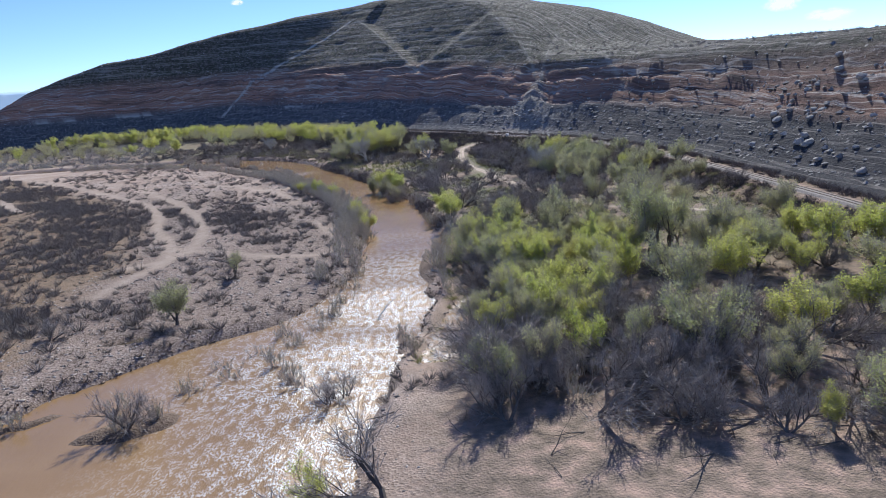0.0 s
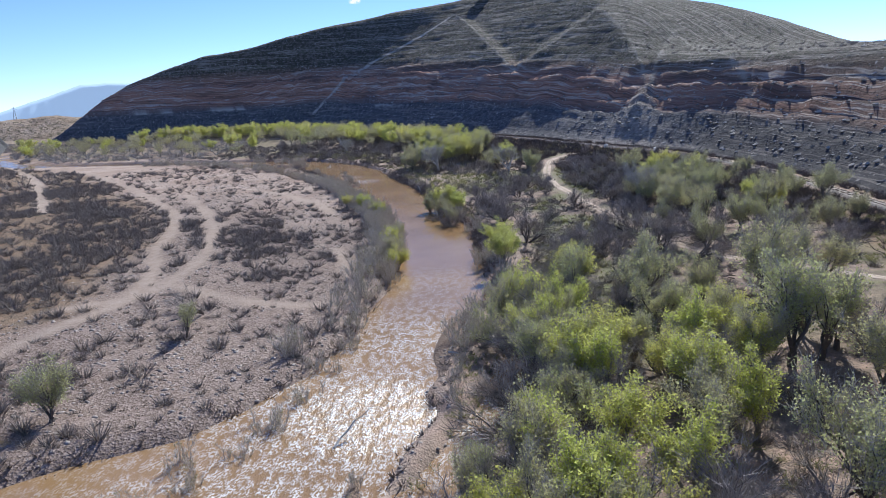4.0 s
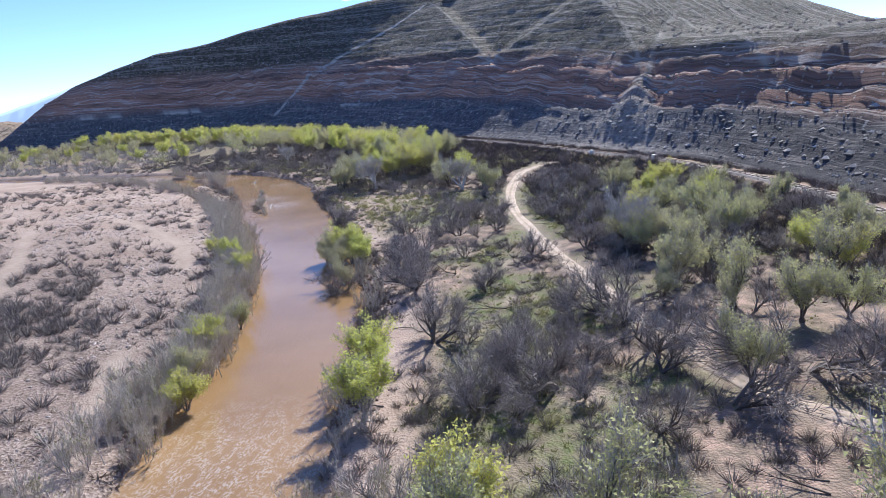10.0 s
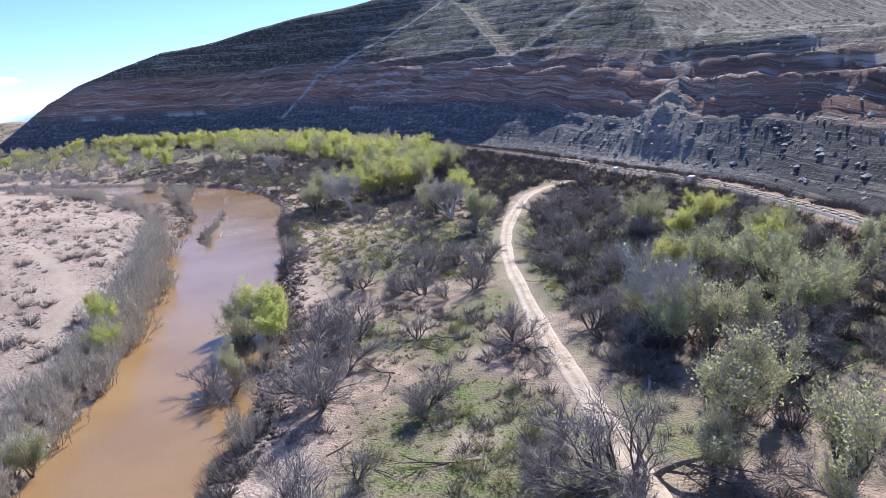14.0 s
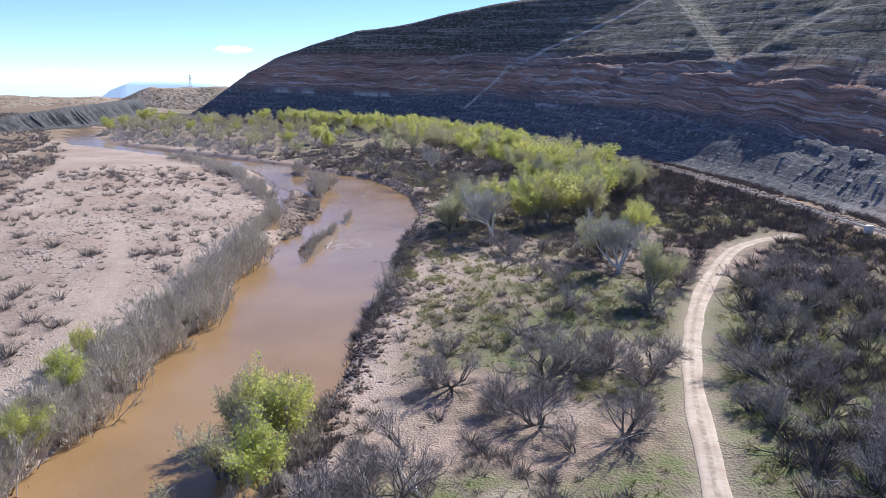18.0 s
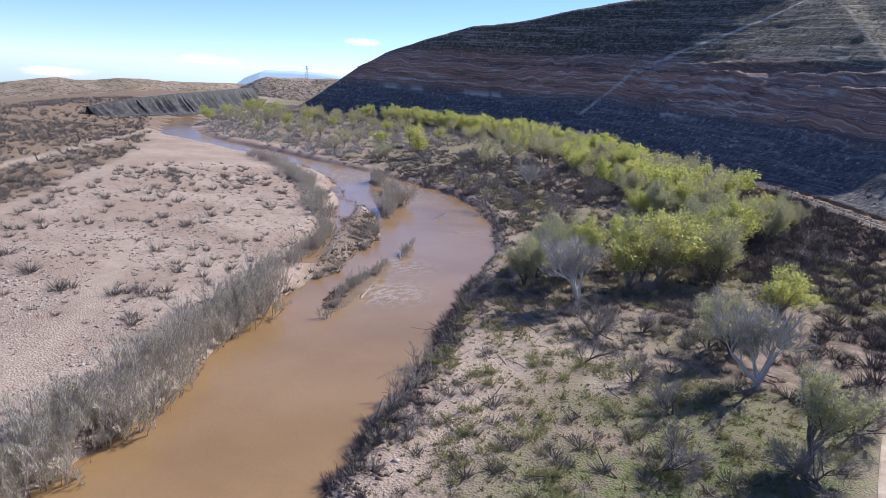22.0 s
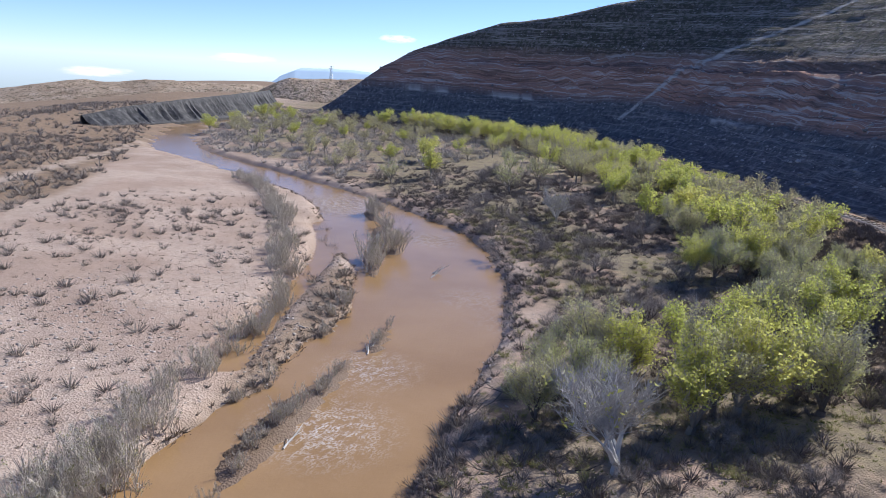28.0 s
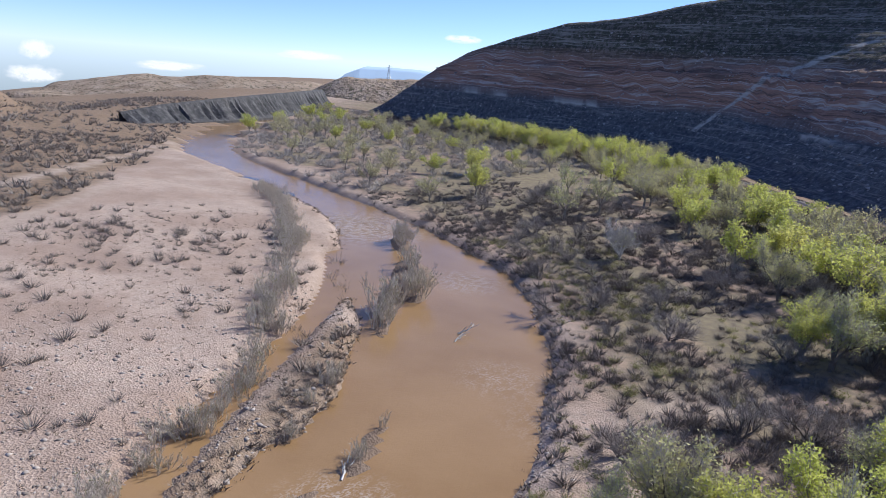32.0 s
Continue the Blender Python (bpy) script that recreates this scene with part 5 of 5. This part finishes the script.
field("bank_weeds", TUFTS, P10, seeds.uniform(1.0, 2.4, len(P10)), DRY, "dead reeds and weeds on the cut banks", "weeds", 10)


P16 = many_places(seeds, (-66, 14, 196, 350), 480, lambda x, y, g: (g[2] < 0) * smooth(0.2, 1.0, g[1]) * smooth(7.0, 3.0, g[1]) * (0.08 + 0.92 * smooth(0.42, 0.58, bumps(x, y, 12, 2, 6))))
field("cut_bank_brush", BUSHES, P16, seeds.uniform(0.6, 1.6, len(P16)), THICKET, "dark tangled brush on the cut bank", "brush", 18)

# ---- stones ----
def stone(rng):
    v = np.array([(1, 0, 0), (0, 1, 0), (-1, 0, 0), (0, -1, 0), (0, 0, 1), (0, 0, -1)], float)
    v = v * rng.uniform(0.7, 1.3, (6, 1)) * np.array([1, 0.8, 0.6]) + rng.normal(0, 0.1, (6, 3))
    f = np.array([(0, 1, 4), (1, 2, 4), (2, 3, 4), (3, 0, 4), (1, 0, 5), (2, 1, 5), (3, 2, 5), (0, 3, 5)])
    return v, f


COBBLE = bark_material("cobble_stone", (0.20, 0.165, 0.14), (0.55, 0.48, 0.43))
RUBBLE = bark_material("scree_stone", (0.12, 0.11, 0.105), (0.48, 0.44, 0.40))
STONES = [stone(seeds) for _ in range(8)]
P11 = many_places(seeds, (-130, 40, 58, 430), 12000, lambda x, y, g: (g[1] > -0.5) * off_tracks(x, y) * (g[4] > 3) * np.where(g[2] > 0, 0.15 + 0.85 * smooth(0.4, 0.6, bumps(x, y, 20, 3, 1)), smooth(9, 2, g[1])) * smooth(80, 40, g[1]))
field("cobbles", STONES, P11, 0.13 + 0.42 * seeds.rand(len(P11)) ** 2, COBBLE, "loose river cobbles on bars and banks", "cobbles", 11, 0.03)


BANK_STONE = bark_material("bank_stone", (0.085, 0.06, 0.045), (0.27, 0.19, 0.145))
P17 = many_places(seeds, (-66, 14, 190, 350), 2600, lambda x, y, g: (g[2] < 0) * smooth(-0.3, 0.5, g[1]) * smooth(8.0, 2.5, g[1]))
field("bank_rubble", STONES, P17, 0.2 + 0.5 * seeds.rand(len(P17)) ** 2, BANK_STONE, "dark brown boulders and clods on the cut bank", "rubble", 19, 0.03)


def on_hill(rng, many, u_lo, u_hi, s_lo, s_hi):
    rows, cols = HX.shape
    ucol = np.r_[np.arange(-14, 60, 1.6), np.arange(60, 190, 2.6), np.arange(190, 420, 14)]
    js = np.where((ucol >= u_lo) & (ucol < u_hi))[0]
    i = rng.randint(int((s_lo + HILL_LEAD) / 3), min(int((s_hi + HILL_LEAD) / 3), rows - 2), many)
    j = rng.choice(js, many)
    a, b = rng.rand(many), rng.rand(many)
    mixin = lambda A: A[i, j] * (1 - a) * (1 - b) + A[i + 1, j] * a * (1 - b) + A[i, j + 1] * (1 - a) * b + A[i + 1, j + 1] * a * b
    return np.stack([mixin(HX), mixin(HY), mixin(HZ)], 1)


def strewn(name, protos, places, sizes, mat, label, category, seed):
    rng = np.random.RandomState(seed)
    V, F, base = [], [], 0
    for (x, y, z), k in zip(places, sizes):
        v, f = protos[rng.randint(len(protos))]
        a = rng.uniform(0, 6.28)
        c, s = math.cos(a), math.sin(a)
        V.append(np.stack([(v[:, 0] * c - v[:, 1] * s) * k + x, (v[:, 0] * s + v[:, 1] * c) * k + y, v[:, 2] * k + z], 1))
        F.append(f + base)
        base += len(v)
    me = bpy.data.meshes.new(name)
    me.from_pydata(np.concatenate(V).tolist(), [], np.concatenate(F).tolist())
    me.materials.append(mat)
    return tagged(new(name, me), label, category, kind="stuff")


H1 = np.concatenate([on_hill(seeds, 3200, 0, 44, 20, 1100), on_hill(seeds, 1500, 0, 30, 60, 470)])
strewn("scree_rocks", STONES, H1, 0.35 + 1.3 * seeds.rand(len(H1)) ** 4, RUBBLE, "pale fallen rocks strewn over the scree", "rocks", 12)
H2 = on_hill(seeds, 1500, 46, 170, 200, 1100)
strewn("hill_brush", BUSHES, H2, seeds.uniform(0.8, 1.7, len(H2)), TWIG_DARK, "sparse dry brush on the upper slopes", "brush", 13)

# big boulders below the outcrop at the foot of the hill
def boulder_mesh(seed):
    bm = bmesh.new()
    bmesh.ops.create_icosphere(bm, subdivisions=2, radius=1.0)
    rng = np.random.RandomState(seed)
    shift = rng.uniform(0, 50, 3)
    for v in bm.verts:
        k = noise.noise(Vector(v.co * 1.3) + Vector(shift)) * 0.45
        v.co = v.co * (1 + k)
        v.co.z *= 0.75
    me = bpy.data.meshes.new("boulder")
    bm.to_mesh(me)
    bm.free()
    me.materials.append(RUBBLE)
    return me


BOULDERS = [boulder_mesh(k) for k in range(5)]
for k, (x, y, z) in enumerate(on_hill(np.random.RandomState(4), 48, 3, 36, 130, 235)):
    ob = new("boulder", BOULDERS[k % 5])
    r = seeds.uniform(0.6, 1.7)
    ob.matrix_basis = pose(x, y, z + 0.1 * r, seeds.uniform(-20, 20), seeds.uniform(-20, 20), seeds.uniform(0, 360)) @ Matrix.Diagonal((r, r * 1.2, r, 1))
    tagged(ob, "pale angular boulder fallen on the scree", "boulder", "boulders on the scree")

# driftwood and fallen limbs
LOGS = []
for _ in range(5):
    sp = Soup()
    tips = []
    limb(seeds, sp, tips, np.zeros(3), unit(np.array([1.0, 0.1, 0.03])), 2.6, 0.07, 1, 0.6, 0.0)
    quads = [f for f in sp.f]
    LOGS.append((np.concatenate(sp.v), np.array(quads)))
P12 = many_places(seeds, (-60, 92, 60, 440), 600, lambda x, y, g: right_floor(x, y, g) * (g[1] > 1) * smooth(0.35, 0.55, bumps(x, y, 20, 3, 2)))
field("fallen_limbs", LOGS, P12, seeds.uniform(0.6, 1.6, len(P12)), BARK_DARK, "dead limbs and driftwood lying on the floor", "deadwood", 14, -0.06)

# ---- railway on the bench ----
steel, n, l, b = material("rail_steel", 0.45, 0.9, 0.5)
b.inputs["Base Color"].default_value = (0.25, 0.19, 0.15, 1)
wood, n, l, b = material("old_ties", 0.9, 0, 0.2)
l.new(ramp(n, l, noise_node(n, l, place_of(n), 4.0, 4), [(0.3, (0.10, 0.085, 0.07)), (0.7, (0.22, 0.19, 0.16))]), b.inputs["Base Color"])
stone_bed, n, l, b = material("ballast", 0.95, 0, 0.1)
l.new(ramp(n, l, noise_node(n, l, place_of(n), 3.0, 5, 0.7), [(0.3, (0.22, 0.19, 0.165)), (0.7, (0.44, 0.39, 0.345))]), b.inputs["Base Color"])
bump(n, l, b, noise_node(n, l, place_of(n), 6.0, 4), 0.8, 0.1)


def swept(name, line, step, section, mat, lift):
    """A closed section carried along a line on the ground."""
    q = along(line, step)
    t = np.gradient(q, axis=0)
    t /= np.hypot(*t.T)[:, None]
    nr = np.stack([t[:, 1], -t[:, 0]], 1)
    base = heights(q[:, 0], q[:, 1])
    k = 9
    base = np.convolve(np.pad(base, k, mode="edge"), np.ones(2 * k + 1) / (2 * k + 1), "valid")
    sx, sz = np.array([p[0] for p in section]), np.array([p[1] for p in section])
    X, Y = q[:, :1] + nr[:, :1] * sx, q[:, 1:] + nr[:, 1:] * sx
    Z = (base + lift)[:, None] + sz[None, :]
    return sheet(name, X, Y, Z, [mat], {}, False), q, nr, base


railway = new("railway")
tagged(railway, "single railway track on a ballast bench below the hill", "railway", kind="structure")
bed_me, RQ, RN, RB = swept("ballast_bed", RAIL, 3.0, [(-2.6, -0.5), (-1.6, 0.32), (1.6, 0.32), (2.6, -0.5)], stone_bed, 0.1)
part("ballast_bed", bed_me, railway)
for off in (-0.72, 0.72):
    me, _, _, _ = swept("rail", RAIL, 3.0, [(off - 0.07, 0.0), (off - 0.04, 0.16), (off + 0.04, 0.16), (off + 0.07, 0.0)], steel, 0.5)
    part("rail", me, railway)
bm = bmesh.new()
bmesh.ops.create_cube(bm, size=1.0)
for v in bm.verts:
    v.co = (v.co.x * 2.5, v.co.y * 0.24, v.co.z * 0.18)
tie_me = bpy.data.meshes.new("tie")
bm.to_mesh(tie_me)
bm.free()
tie_me.materials.append(wood)
for i in range(140, 400, 1):
    if i + 1 >= len(RQ) or len([c for c in railway.children if c.name.startswith("tie")]) >= 240:
        break
    ob = part("tie", tie_me, railway)
    ob.matrix_basis = pose(RQ[i, 0], RQ[i, 1], RB[i] + 0.48, 0, 0, math.degrees(math.atan2(RN[i, 1], RN[i, 0])))


# ---- small things by the tracks and beyond ----
paint, n, l, b = material("white_paint", 0.5, 0, 0.4)
l.new(ramp(n, l, noise_node(n, l, place_of(n), 2.0, 4), [(0.3, (0.66, 0.65, 0.62)), (0.7, (0.82, 0.81, 0.79))]), b.inputs["Base Color"])
zinc, n, l, b = material("galvanised_steel", 0.5, 0.8, 0.5)
l.new(ramp(n, l, noise_node(n, l, place_of(n), 5.0, 3), [(0.3, (0.30, 0.31, 0.32)), (0.7, (0.45, 0.46, 0.47))]), b.inputs["Base Color"])


def box_mesh(name, w, d, h, mat, edge=0.03):
    bm = bmesh.new()
    bmesh.ops.create_cube(bm, size=1.0)
    for v in bm.verts:
        v.co = (v.co.x * w, v.co.y * d, (v.co.z + 0.5) * h)
    bmesh.ops.bevel(bm, geom=bm.edges[:], offset=edge, segments=2, affect="EDGES")
    me = bpy.data.meshes.new(name)
    bm.to_mesh(me)
    bm.free()
    me.materials.append(mat)
    return me


def cabinet(x, y, turn):
    top = new("trackside_cabinet")
    tagged(top, "small white metal signal cabinet beside the railway", "cabinet", "trackside cabinets")
    top.matrix_basis = pose(x, y, height(x, y), 0, 0, turn)
    part("plinth", box_mesh("plinth", 1.7, 1.3, 0.45, stone_bed), top).location = (0, 0, -0.1)
    part("body", box_mesh("body", 1.5, 1.1, 1.7, paint), top).location = (0, 0, 0.3)
    part("roof", box_mesh("roof", 1.7, 1.3, 0.12, zinc), top).location = (0, 0, 2.0)
    part("door", box_mesh("door", 0.9, 0.05, 1.4, paint, 0.015), top).location = (0, -0.58, 0.4)


cabinet(48, 395, 40)
cabinet(66, 367, 55)


def pylon(x, y, z, h):
    top = new("pylon")
    tagged(top, "far steel lattice pylon standing on the tan hill", "pylon")
    top.matrix_basis = pose(x, y, z, 0, 0, 30)
    for sx in (-1, 1):
        for sy in (-1, 1):
            s = Soup()
            tube(s, np.array([sx * 1.9, sy * 1.9, -2.0]), np.array([sx * 0.35, sy * 0.35, h]), 0.16, 0.12, 4)
            part("leg", s.mesh("leg", zinc), top)
    for k in range(5):
        z0, z1 = h * k / 5, h * (k + 1) / 5
        a, c = 1.9 - 1.55 * k / 5, 1.9 - 1.55 * (k + 1) / 5
        for sx, sy, tx, ty in ((-1, -1, 1, -1), (1, -1, 1, 1), (1, 1, -1, 1), (-1, 1, -1, -1)):
            s = Soup()
            tube(s, np.array([sx * a, sy * a, z0]), np.array([tx * c, ty * c, z1]), 0.08, 0.08, 4)
            part("brace", s.mesh("brace", zinc), top)
    for z2, w in ((h * 0.8, 3.4), (h * 0.93, 2.6)):
        s = Soup()
        tube(s, np.array([-w, 0, z2]), np.array([w, 0, z2]), 0.12, 0.12, 4)
        part("crossarm", s.mesh("crossarm", zinc), top)


pylon(-640, 900, 26, 16)

# pale washed-up timber in the water and on the bars
def snag(x, y, length, turn, mat, label):
    rng = np.random.RandomState(int(abs(x) * 7 + y))
    s, tips = Soup(), []
    limb(rng, s, tips, np.zeros(3), unit(np.array([1.0, 0.0, 0.12])), length, 0.16, 2, 0.6, 0.2, 0.5)
    ob = new("driftwood", s.mesh("driftwood", mat))
    ob.matrix_basis = pose(x, y, max(height(x, y), -0.05) + 0.08, 0, 0, turn)
    tagged(ob, label, "driftwood", "driftwood snags")


for x, y, length, turn in ((-91, 408, 2.6, 60), (-89, 405, 2.0, 100), (5, 262, 5, 150), (2, 300, 4, 30), (24, 136, 5, 160), (-58, 340, 3, 110), (-70, 366, 3, 130), (-8, 120, 4, 80), (3, 155, 4, 95), (1.5, 146, 4.2, -4)):
    snag(x, y, length, turn, BARK_PALE, "bleached snag of driftwood with broken limbs")
